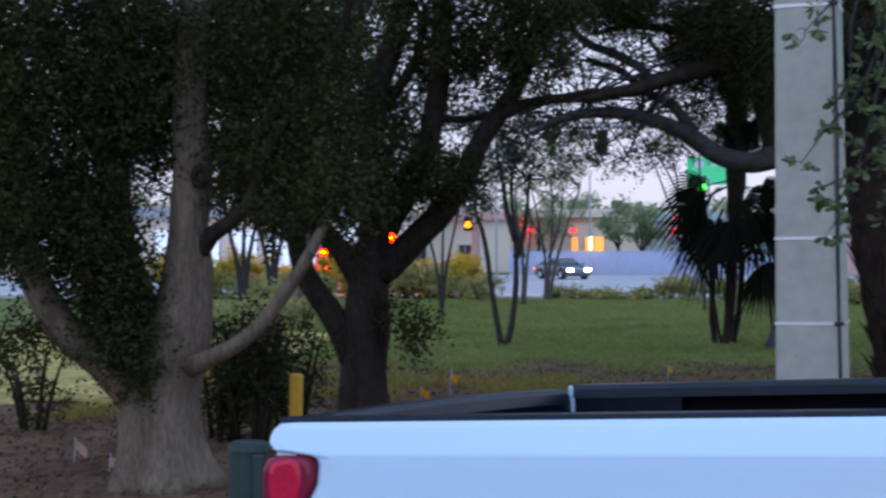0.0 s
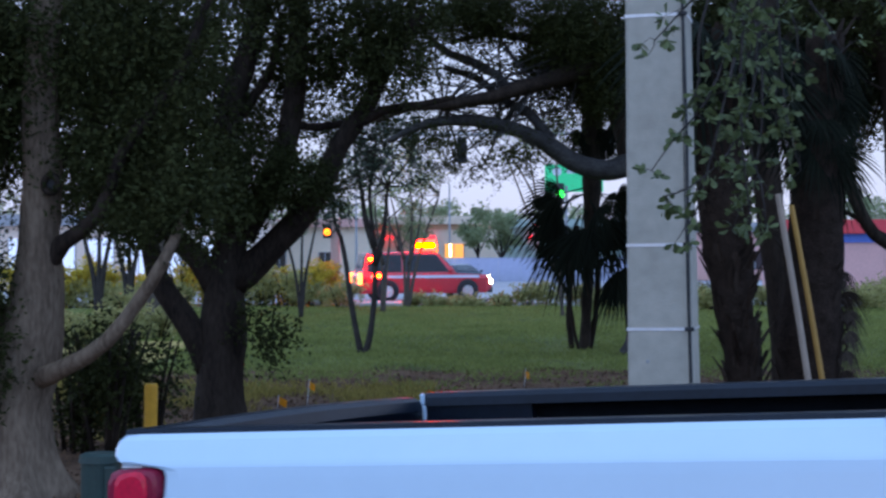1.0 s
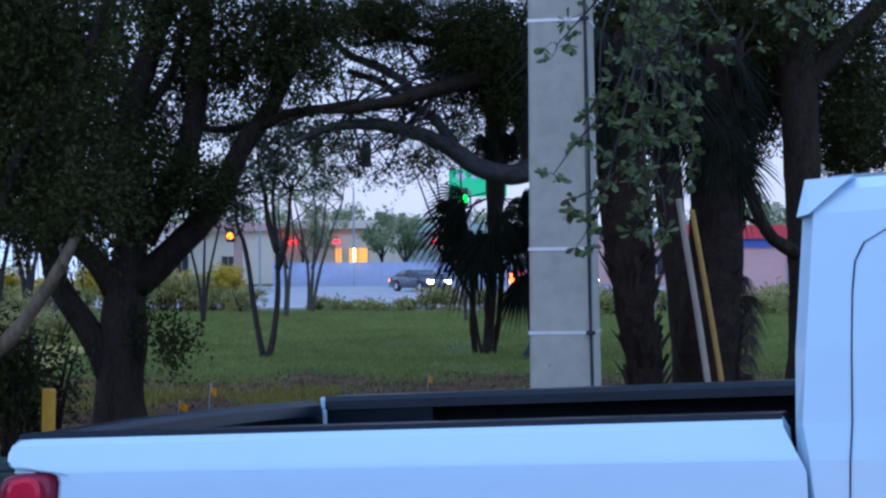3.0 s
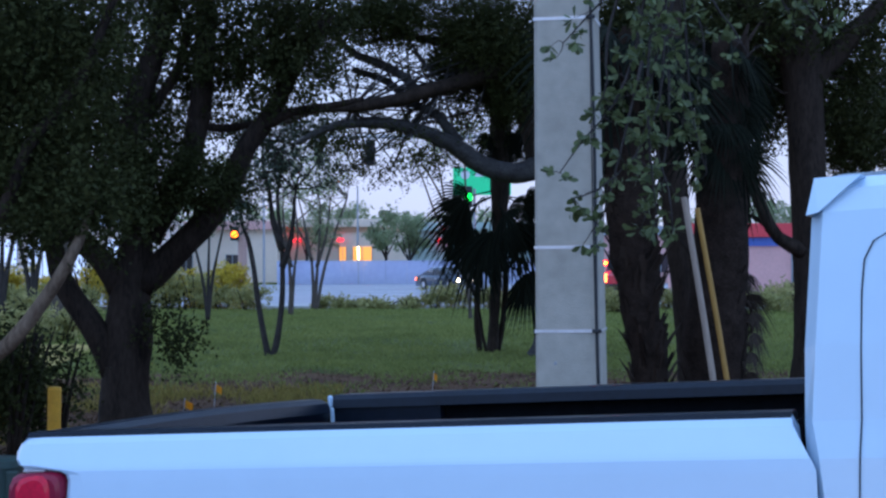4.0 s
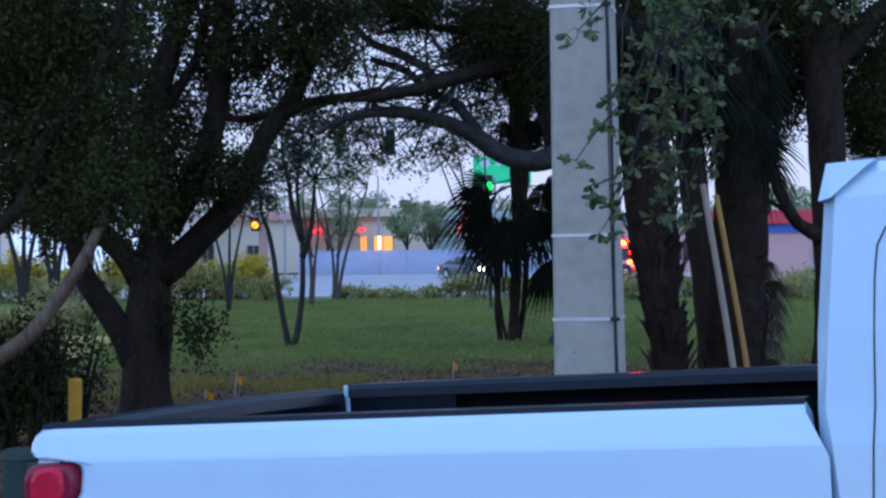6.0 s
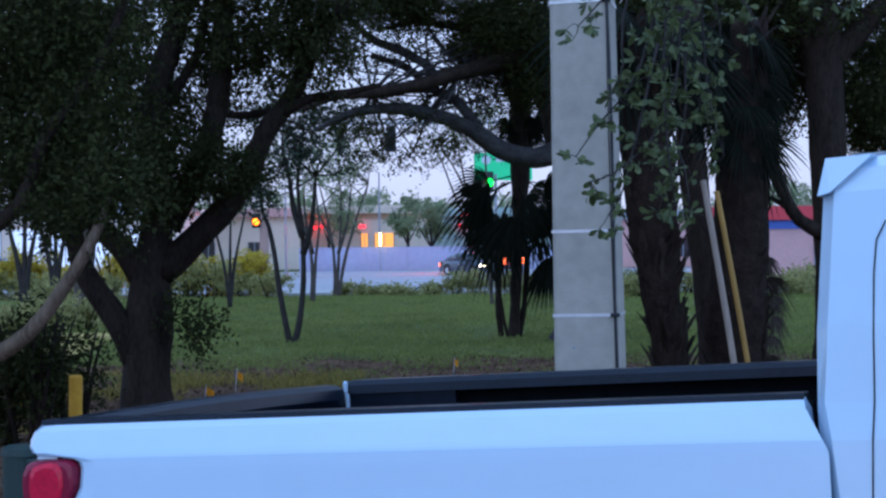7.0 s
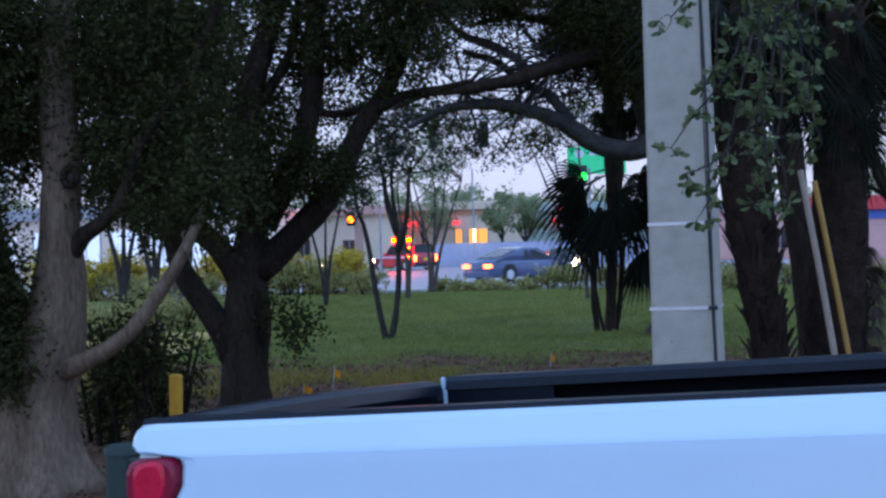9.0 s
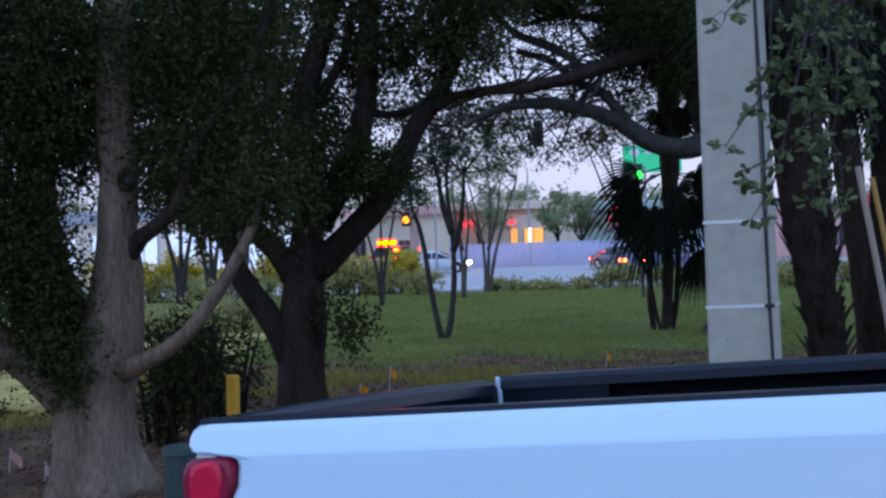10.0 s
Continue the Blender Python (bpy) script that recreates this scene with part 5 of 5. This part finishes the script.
    r = np.random.default_rng(170 + k)
    y = 38 + r.uniform(-6, 8)
    shrub("pale green shrub under the oaks", (r.uniform(-260, 160) - 784) * y / 2926, y, 1.6, 1.2, r.uniform(0.5, 0.9), LEAF_HEDGE, 0.11, 260 + k, 120, group="shrubs under the oaks")
for x, y, w, h, c in ((-3.76, 14.6, 1.0, 1.35, 250), (-3.54, 15.2, 0.8, 1.2, 150), (-3.93, 15.0, 1.0, 1.3, 250), (-4.11, 14.9, 0.7, 1.15, 130), (-6.18, 15.5, 0.9, 0.9, 56)):
    shrub("dark leafy understorey shrub by the oak", x, y, w, 0.7, h, LEAF_OAK, 0.062, int(300 + x * 10), c, group="understorey shrubs")
for k, (x, y) in enumerate(((5.47, 50.0), (10.93, 52.0), (11.02, 50.0), (10.68, 53.0))):
    shrub("low broad-leaved green shrub", x, y, 1.0, 0.8, 0.75, LEAF_HEDGE, 0.16, 330 + k, 70, group="broad-leaved shrubs")


# ---- across the road: barrier wall, buildings, signs, far trees ----
def barrier():
    t = empty("barrier_wall", pose(-2.0, 126.0, -0.12), "long low blue-painted barrier wall beyond the road", "wall")
    for k in range(12):
        part("panel", box(-9.9 + 1.65 * k + 0.006, -8.25 + 1.65 * k - 0.006, -0.06, 0.06, -0.22, 1.55, 0.01, 1), BLUE_WALL, t)
    part("coping", box(-9.9, 9.9, -0.08, 0.08, 1.55, 1.62, 0.01, 1), BLUE_WALL, t)


barrier()


def shop(name, label, x, y, w, d, h, wall, fascia=None, stripe=None, windows=(), signs=()):
    t = empty(name, pose(x, y, ground_height(x, y)), label, "building")
    part("wall", box(-w / 2, w / 2, 0, d, 0, h, 0.03), wall, t)
    part("roof", box(-w / 2 - 0.3, w / 2 + 0.3, -0.4, d + 0.3, h, h + 0.25, 0.05), wall, t)
    if fascia:
        part("fascia", box(-w / 2 - 0.35, w / 2 + 0.35, -0.5, -0.38, h - 0.25, h + 0.45, 0.02), fascia, t)
    if stripe:
        part("stripe", box(-w / 2 - 0.1, w / 2 + 0.1, -0.12, -0.02, h - 0.7, h - 0.27, 0.01), stripe, t)
    for wx, wz, ww, wh, m in windows:
        win = part("window", box(wx - ww / 2, wx + ww / 2, -0.05, 0.02, wz, wz + wh), m, t)
        part("frame", box(wx - ww / 2 - 0.06, wx - ww / 2, -0.09, 0.0, wz, wz + wh), STEEL, win)
        part("frame", box(wx + ww / 2, wx + ww / 2 + 0.06, -0.09, 0.0, wz, wz + wh), STEEL, win)
        part("frame", box(wx - 0.03, wx + 0.03, -0.09, -0.052, wz, wz + wh), STEEL, win)
    for sx, sz, sw, sh in signs:
        part("lit_sign", box(sx - sw / 2, sx + sw / 2, -0.62, -0.5, sz, sz + sh, 0.04), RED_GLOW, t, "glowing red sign, unreadable")
    return t


# cream shop with warm windows behind the barrier
shop("shop_building", "low cream shop with lit amber windows and red signs", -9.48, 142.0, 14.6, 8.0, 4.9, CREAM_WALL, CREAM_WALL, TAN_TRIM,
     [(1.72, 1.0, 0.55, 1.95, WARM_GLOW), (3.4, 1.0, 1.6, 1.95, WARM_GLOW), (-5.0, 1.2, 1.6, 1.5, GLASS_DARK)],
     [(-2.3, 3.35, 1.1, 0.34), (1.55, 3.4, 0.55, 0.30), (-2.5, 4.4, 0.6, 0.28)])
shop("shop_building", "pale teal shop with a red sign", 3.67, 144.0, 13.5, 8.0, 4.6, TEAL_WALL, TEAL_WALL, None, [(1.0, 0.8, 2.0, 1.6, GLASS_DARK)], [(-2.7, 3.3, 1.2, 0.36), (-2.8, 4.4, 0.5, 0.28)])
shop("shop_building", "pink stucco shop with red fascia and blue stripe", 18.22, 84.0, 10.0, 9.0, 3.1, PINK_WALL, RED_TRIM, BLUE_TRIM, [(0.55, 0.5, 1.0, 1.6, GLASS_DARK), (-3.9, 0.3, 1.0, 2.0, GLASS_DARK)])
shop("shop_building", "pink stucco building seen between the trunks", 14.85, 126.0, 11.8, 8.0, 3.9, PINK_WALL, STEEL, None, [(2.5, 0.8, 1.2, 1.4, GLASS_DARK)])
shop("shop_building", "pale pink building behind the crape myrtle", -18.3, 136.0, 11.0, 8.0, 4.6, CREAM_WALL, PINK_WALL, None, [(1.8, 0.9, 1.0, 1.4, GLASS_DARK), (-2.0, 0.9, 1.0, 1.4, GLASS_DARK)])
shop("office_building", "pale building with lit bluish windows past the hedge", -24.79, 100.0, 16.0, 9.0, 4.2, CREAM_WALL, STEEL, None,
     [(-6.0 + 2.4 * k, 0.9, 1.7, 2.3, PALE_WINDOW) for k in range(6)])
shop("office_building", "pale building far beyond the oaks", -37.16, 104.0, 12.0, 9.0, 4.0, CREAM_WALL, STEEL, None, [(-4.0 + 2.4 * k, 0.9, 1.7, 2.2, PALE_WINDOW) for k in range(4)])


def far_tree(label, x, y, h, w, seed, count=300):
    t = empty("roadside_tree", pose(x, y, ground_height(x, y)), label, "tree", "trees beyond the road")
    r = np.random.default_rng(seed)
    bm = bmesh.new()
    limb(bm, [(0, 0, -0.1), (0.1, 0, h * 0.35), (-0.1, 0, h * 0.7)], [0.16, 0.12, 0.05], segs=8, step=0.4)
    for k in range(5):
        a = r.uniform(0, 2 * math.pi)
        limb(bm, [(0.05, 0, h * 0.3), (w * 0.2 * math.cos(a), w * 0.2 * math.sin(a), h * 0.5), (w * 0.4 * math.cos(a), w * 0.4 * math.sin(a), h * 0.75)], [0.07, 0.05, 0.02], segs=5, step=0.4)
    part("trunk", bm, BARK_CRAPE, t, smooth=True)
    blobs = [((r.uniform(-0.35, 0.35) * w, r.uniform(-0.3, 0.3) * w, h * r.uniform(0.5, 0.9)), (w * r.uniform(0.13, 0.24), w * 0.2, h * r.uniform(0.08, 0.16)), count // 9) for _ in range(9)]
    leaf_mesh("crown", clumps(blobs, 8, 0.4, seed), 0.24, 0.14, LEAF_FAR_HAZED, t, seed=seed)


for k, (x, y, h, w, c) in enumerate(((-3.91, 134.0, 6.6, 3.8, 360), (-1.94, 131.0, 5.6, 4.2, 420), (-10.78, 140.0, 7.2, 6.0, 330), (-7.75, 146.0, 7.0, 6.0, 330), (0.75, 150.0, 6.6, 7.0, 360), (5.88, 150.0, 6.8, 7.0, 300),
                                     (24.39, 120.0, 6.5, 6.0, 330), (20.64, 130.0, 6.0, 6.0, 250), (-16.17, 150.0, 7.5, 7.0, 260), (-25.62, 132.0, 8.0, 7.0, 330), (-19.76, 134.0, 9.0, 8.0, 330), (-31.21, 122.0, 9.0, 9.0, 330), (-38.59, 116.0, 9.0, 9.0, 330), (-24.93, 112.0, 9.0, 8.0, 330))):
    far_tree("leafy green tree beyond the road", x, y, h, w, 400 + k, c)
r = np.random.default_rng(77)
pts = clumps([((-150 + 12 * k, 210 + r.uniform(-10, 10), r.uniform(2, 4.5)), (8, 6, r.uniform(3, 5.0)), 130) for k in range(26)], 8, 1.2, 78)
woods = leaf_mesh("far_woods", pts, 0.9, 0.6, LEAF_FAR_HAZED, seed=79)
tagged(woods, "hazy band of distant trees", "trees", kind="stuff")


def street_light(x, y, h, label, arm=0.0):
    t = empty("street_light", pose(x, y, ground_height(x, y)), label, "street lamp")
    part("pole", rod((0, 0, -0.1), (0, 0, h), 0.09, 0.06, segs=12), STEEL, t)
    part("base", rod((0, 0, -0.05), (0, 0, 0.35), 0.16, 0.13, segs=12), STEEL, t)
    if arm:
        part("arm", rod((0, 0, h - 0.05), (arm, 0, h + 0.2), 0.04, segs=8), STEEL, t)
        part("head", box(arm - 0.3, arm + 0.3, -0.12, 0.12, h + 0.14, h + 0.26, 0.04), STEEL, t)


street_light(-5.83, 128.0, 7.6, "grey steel pole standing behind the barrier")
street_light(-20.01, 60.0, 7.5, "pale round pole past the yellow hedge")
street_light(-11.05, 108.0, 6.2, "grey steel pole by the roadside")
ln = empty("wall_lamp", pose(-5.66, 125.2, -0.3), "slim glowing warm lamp post by the barrier", "lamp")
part("post", rod((0, 0, 0), (0, 0, 1.9), 0.03, segs=8), STEEL, ln)
part("tube", rod((0, 0, 1.9), (0, 0, 2.85), 0.06, segs=10), WARM_LAMP, ln, "glowing warm tube")


def signal_pole(x, y):
    t = empty("pedestrian_signal", pose(x, y, 0), "reddish pole with an amber-lit pedestrian signal", "traffic signal")
    part("pole", rod((0, 0, -0.1), (0, 0, 3.1), 0.17, 0.16, segs=16), RUST_POLE, t)
    head = part("signal_head", box(-0.42, -0.12, -0.16, 0.1, 2.4, 2.9, 0.03), CABLE, t)
    part("lens", rod((-0.27, -0.17, 2.62), (-0.27, -0.16, 2.62), 0.12, segs=16), AMBER_GLOW, head, "glowing amber lens")
    part("hood", rod((-0.27, -0.30, 2.62), (-0.27, -0.16, 2.62), 0.15, 0.15, segs=16, caps=False), CABLE, head)


signal_pole(-6.86, 59.5)


def traffic_light(x, y, z):
    t = empty("traffic_signal", pose(x, y, 0), "dark traffic signals hanging from a mast arm", "traffic signal")
    part("mast", rod((16, 0, -0.1), (16, 0, z + 1.2), 0.16, 0.12, segs=12), STEEL, t)
    part("arm", rod((16, 0, z + 0.7), (-3, 0, z + 0.75), 0.10, 0.06, segs=10), STEEL, t)
    for k, dx in enumerate((0.0, -2.3)):
        head = part("signal_head", box(dx - 0.22, dx + 0.22, -0.2, 0.1, z - 0.55, z + 0.62, 0.05), CABLE, t)
        for q in range(3):
            part("visor", rod((dx, -0.38, z + 0.36 - 0.36 * q), (dx, -0.2, z + 0.36 - 0.36 * q), 0.15, 0.15, segs=14, caps=False), CABLE, head)


traffic_light(-2.79, 74.0, 6.42)


def green_sign(x, y, z):
    t = empty("roadside_sign", pose(x, y, -0.0, 0, 0, 4), "tall bright green roadside sign on posts", "sign")
    for dx in (-1.2, 1.2):
        part("post", rod((dx, 0.1, -0.1), (dx, 0.1, z + 0.9), 0.09, segs=10), STEEL, t)
    face = part("sign_face", box(-1.62, 1.62, -0.12, 0.02, z - 0.72, z + 0.80, 0.04), SIGN_GREEN, t, "glowing green sign face")
    part("emblem", rod((-0.95, -0.145, z + 0.42), (-0.95, -0.12, z + 0.42), 0.26, segs=20), CLEAR_LENS, face, "pale round emblem")
    part("bar", box(-0.4, 1.3, -0.14, -0.122, z + 0.3, z + 0.5), CLEAR_LENS, face)


green_sign(2.73, 92.0, 5.93)
sg = empty("green_signal", pose(1.71, 80.0, 0), "lit green traffic signal seen through the palm", "traffic signal")
part("pole", rod((0.3, 0.1, -0.1), (0.3, 0.1, 5.07), 0.07, segs=10), STEEL, sg)
part("signal_head", box(-0.2, 0.2, -0.1, 0.15, 4.19, 5.20, 0.04), CABLE, sg)
part("lens", rod((0, -0.13, 4.66), (0, -0.11, 4.66), 0.2, segs=16), SIGN_GREEN_LIT, sg, "glowing green lens")


# ---- vehicles on the road ----
def vehicle(name, label, category, paint, length, width, height, suv=False, head=HEAD_GLOW, tail=REAR_GLOW, plate=None):
    """A car pointing along +x, wheels on z = 0."""
    t = empty(name, None, label, category)
    L, W, H = length / 2, width / 2, height
    belt, sill = H * (0.56 if suv else 0.62), H * 0.15
    body = []
    for x, zt, w in ((-L, belt * 0.92, 0.86), (-L + 0.08, belt, 0.95), (-L * 0.5, belt, 1.0), (L * 0.42, belt * (0.99 if suv else 0.97), 1.0), (L - 0.25, belt * (0.93 if suv else 0.80), 0.93), (L, belt * (0.78 if suv else 0.62), 0.84)):
        y = W * w
        low = sill if abs(x) < L - 0.05 else sill * 1.5
        body.append([(x, -y * 0.96, low), (x, -y, low + 0.12), (x, -y, zt - 0.14), (x, -y * 0.95, zt), (x, y * 0.95, zt), (x, y, zt - 0.14), (x, y, low + 0.12), (x, y * 0.96, low)])
    part("body", loft(body), paint, t, smooth=not suv)
    x0, x1, x2, x3 = (-L + 0.12, -L + 0.32, L * 0.18, L * 0.48) if suv else (-L + 0.22, -L * 0.24, L * 0.06, L * 0.58)
    cabin = []
    for x, z, w in ((x0, belt - 0.02, 0.93), (x1, H - 0.03, 0.80), ((x1 + x2) / 2, H, 0.80), (x2, H - 0.03, 0.78), (x3, belt - 0.05, 0.92)):
        y = W * w
        cabin.append([(x, -W * 0.94, belt - 0.06), (x, -y, z - 0.03), (x, -y * 0.9, z), (x, y * 0.9, z), (x, y, z - 0.03), (x, W * 0.94, belt - 0.06)])
    part("cabin", loft(cabin), paint, t, smooth=not suv)
    # glazing set just proud of the cabin
    zt, zb = H - 0.12, belt + 0.05
    for s in (-1, 1):
        for a0, a1, b0, b1 in (((x1 + 0.12), (x1 + x2) / 2 - 0.05, x1 + 0.02, (x1 + x2) / 2 - 0.05), ((x1 + x2) / 2 + 0.05, x2 - 0.05, (x1 + x2) / 2 + 0.05, x3 - 0.35)):
            bm = bmesh.new()
            yt, yb = s * (W * 0.815 + 0.012), s * (W * 0.925 + 0.012)
            v = [bm.verts.new(p) for p in ((b0, yb, zb), (b1, yb, zb), (a1, yt, zt), (a0, yt, zt))]
            bm.faces.new(v)
            bmesh.ops.solidify(bm, geom=bm.faces[:], thickness=0.02)
            part("side_window", bm, GLASS_DARK, t)
    for xa, xb in ((x0, x1), (x3, x2)):
        out = -0.02 if xa < 0 else 0.02
        bm = bmesh.new()
        fb, ft = 0.22, 0.9
        pa = [(xa + (xb - xa) * f + out, belt + (H - belt) * f + 0.01) for f in (fb, ft)]
        v = [bm.verts.new(p) for p in ((pa[0][0], -W * 0.80, pa[0][1]), (pa[0][0], W * 0.80, pa[0][1]), (pa[1][0], W * 0.70, pa[1][1]), (pa[1][0], -W * 0.70, pa[1][1]))]
        bm.faces.new(v)
        bmesh.ops.solidify(bm, geom=bm.faces[:], thickness=0.02)
        part("rear_window" if xa < 0 else "windscreen", bm, GLASS_DARK, t)
    for x in (-L * 0.58, L * 0.62):
        for s in (-1, 1):
            wheel_part(x, s * (W - 0.10), 0.36 if suv else 0.32, t)
            part("wheel_arch", rod((x, s * (W - 0.02), 0.38), (x, s * (W + 0.006), 0.38), 0.44 if suv else 0.38, segs=20), CABLE, t)
    for s in (-1, 1):
        if suv:
            part("tail_lamp", box(-L - 0.03, -L + 0.12, s * W * 0.88 - 0.09, s * W * 0.88 + 0.09, belt - 0.42, belt + 0.02, 0.02), tail, t, "glowing red tail lamp")
        else:
            part("tail_lamp", box(-L - 0.02, -L + 0.10, s * W * 0.72 - 0.20, s * W * 0.72 + 0.20, belt - 0.28, belt - 0.13, 0.02), tail, t, "glowing red tail lamp")
        part("headlamp", box(L - 0.16, L + 0.03, s * W * 0.70 - 0.18, s * W * 0.70 + 0.18, belt * 0.60, belt * 0.60 + 0.18, 0.02), head, t, "glowing headlamp")
        part("mirror", box(x3 - 0.35, x3 - 0.2, s * (W + 0.02) - 0.08, s * (W + 0.02) + 0.08, belt + 0.02, belt + 0.18, 0.03), paint, t)
        part("door_handle", box(-0.1, 0.1, s * (W + 0.005) - 0.012, s * (W + 0.005) + 0.012, belt - 0.2, belt - 0.16), CHROME, t)
    part("bumper", box(-L - 0.06, -L + 0.1, -W * 0.9, W * 0.9, sill, sill + 0.26, 0.04), CABLE if suv else paint, t)
    part("bumper", box(L - 0.1, L + 0.05, -W * 0.84, W * 0.84, sill, sill + 0.24, 0.04), CABLE if suv else paint, t)
    if plate:
        part("number_plate", box(-L - 0.035, -L + 0.05, -0.2, 0.2, belt - 0.36, belt - 0.18), plate, t, "yellow rear plate")
    return t


def beacon(parent, x, y, z, r, w, mat, label):
    """A turning lamp: a drum, lit on one side and dark on the other, that turns on its post."""
    drum = bmesh.new()
    rings = []
    for q in (-w / 2, w / 2):
        rings.append([(r * math.cos(a), r * math.sin(a), q) for a in [2 * math.pi * k / 16 for k in range(16)]])
    loft(rings, drum)
    ob = part("beacon", drum, CABLE, parent, label)
    ob.matrix_basis = pose(x, y, z)
    # red lens is broadened round the core to stand in for its halo
    lens = bmesh.new()
    arc = [radians(a) for a in range(-88, 89, 16)]
    rows = [[lens.verts.new((q * math.cos(a), q * math.sin(a), h)) for q, h in ((r + 0.004, -w / 2 + 0.005), (r + 0.03, 0.0), (r + 0.004, w / 2 - 0.005))] for a in arc]
    for a, b in zip(rows, rows[1:]):
        for k in range(2):
            lens.faces.new((a[k], b[k], b[k + 1], a[k + 1]))
    part("beacon_lens", lens, FLASH_RED, ob, "glowing red lens, broadened to stand for the halo")
    core = bmesh.new()
    rows = [[core.verts.new(((r + 0.034) * math.cos(q), (r + 0.034) * math.sin(q), h)) for h in (-w * 0.16, w * 0.16)] for q in [radians(d) for d in range(-60, 61, 15)]]
    for p, q in zip(rows, rows[1:]):
        core.faces.new((p[0], q[0], q[1], p[1]))
    part("beacon_core", core, mat, ob, "bright amber lamp core")
    return ob


fire_suv = vehicle("fire_command_suv", "red fire command SUV with flashing red lights, driving", "emergency vehicle", RED_PAINT, 5.3, 2.04, 1.9, True, plate=PLATE_YELLOW)
part("side_stripe", box(-2.2, 2.1, -1.045, -1.022, 0.88, 0.98), WHITE, fire_suv, "white side stripe")
part("side_stripe", box(-2.2, 2.1, 1.022, 1.045, 0.88, 0.98), WHITE, fire_suv, "white side stripe")
bar = box(0.05, 0.40, -0.66, 0.66, 1.90, 1.935, 0.01, 1)
part("light_bar_base", bar, CABLE, fire_suv)
# roof drums are oversized: the lamps' bloom is put into their shape
BEACONS = [beacon(fire_suv, 0.22, s * 0.48, 2.15, 0.29, 0.46, FLASH_ORANGE, "turning beacon on the roof") for s in (-1, -0.33, 0.33, 1)]
BEACONS += [beacon(fire_suv, -2.1, s * 1.02, 1.62, 0.15, 0.25, FLASH_REAR, "turning beacon on the rear flank") for s in (-1, 1)]
BEACONS += [beacon(fire_suv, -1.95, s * 1.06, 0.98, 0.15, 0.24, FLASH_REAR, "turning beacon on the rear flank") for s in (-1, 1)]
blue_car = vehicle("sedan_car", "blue sedan with lit tail lamps driving along the road", "car", BLUE_PAINT, 4.75, 1.85, 1.42)
dark_car = vehicle("sedan_car", "dark blue sedan with bright headlamps waiting at the junction", "car", DARK_PAINT, 4.7, 1.84, 1.44)
pale_car = vehicle("sedan_car", "pale silver car far along the road", "car", SILVER_PAINT, 4.6, 1.82, 1.5)


# ---- motions ----
def motions():
    def run(thing, rows):
        walk(thing, [(t, pose(x, y, ground_height(x, y), 0, 0, a)) for t, x, y, a in rows])
    suv_rows = [(0.0, -11.1, 64.0, 3), (0.5, -7.6, 64.3, 6), (1.0, -4.1, 65.0, 16), (1.4, -1.8, 66.3, 34), (1.8, 0.3, 68.8, 46), (2.2, 2.3, 71.8, 50), (2.7, 4.5, 75.2, 54),
                (4.0, 10.4, 87.0, 74), (4.6, 11.35, 92.5, 85), (5.2, 11.7, 98.0, 90), (5.7, 11.75, 102.4, 104), (6.2, 8.9, 106.6, 138), (6.8, 3.6, 109.0, 138), (7.2, 0.4, 110.5, 130), (7.8, -3.0, 113.0, 128), (8.3, -6.2, 115.5, 128), (9.0, -10.4, 118.0, 130), (10.0, -15.9, 121.0, 136)]
    run(fire_suv, suv_rows)
    run(blue_car, [(0.0, -80.0, 61.8, 0), (5.0, -35.0, 62.0, 0), (7.0, -17.0, 62.3, 1), (7.5, -12.4, 62.6, 2), (8.0, -8.0, 63.2, 8), (8.3, -5.3, 64.0, 18), (8.6, -3.2, 65.6, 30), (9.0, -1.2, 68.6, 42), (9.4, 0.8, 72.0, 50), (10.0, 2.6, 77.0, 58)])
    run(dark_car, [(0.0, -6.8, 109.0, -58), (1.0, -4.2, 107.0, -58), (2.0, -2.9, 105.8, -58), (2.5, -1.8, 105.2, -58), (4.0, 0.9, 104.5, -56), (5.0, 1.0, 104.5, -56), (10.0, 1.0, 104.5, -56)])
    run(pale_car, [(0.0, -85.0, 110.0, 0), (7.0, -40.0, 110.0, 0), (9.0, -17.5, 110.0, 0), (9.6, -11.9, 110.0, 0), (10.0, -11.3, 110.0, 0)])
    lit = [0.0, 0.5, 1.03, 1.52, 2.52, 3.0, 3.5, 4.0, 4.5, 5.0, 5.5, 6.0, 6.5, 7.1, 7.52, 8.04, 8.54, 9.02, 9.55, 10.0]
    times = [round(0.1 * k, 1) for k in range(101)]
    heading = np.interp(times, [r[0] for r in suv_rows], [r[3] for r in suv_rows])
    phase = np.interp(times, lit, [360.0 * k for k in range(len(lit))])
    for n, b in enumerate(BEACONS):
        p = b.location.copy()
        lead = (0, 12, -10, 6, -14, 4, 9, -5)[n]
        walk(b, [(t, pose(p.x, p.y, p.z, 0, 0, f + lead - 90 - h)) for t, f, h in zip(times, phase, heading)])


motions()
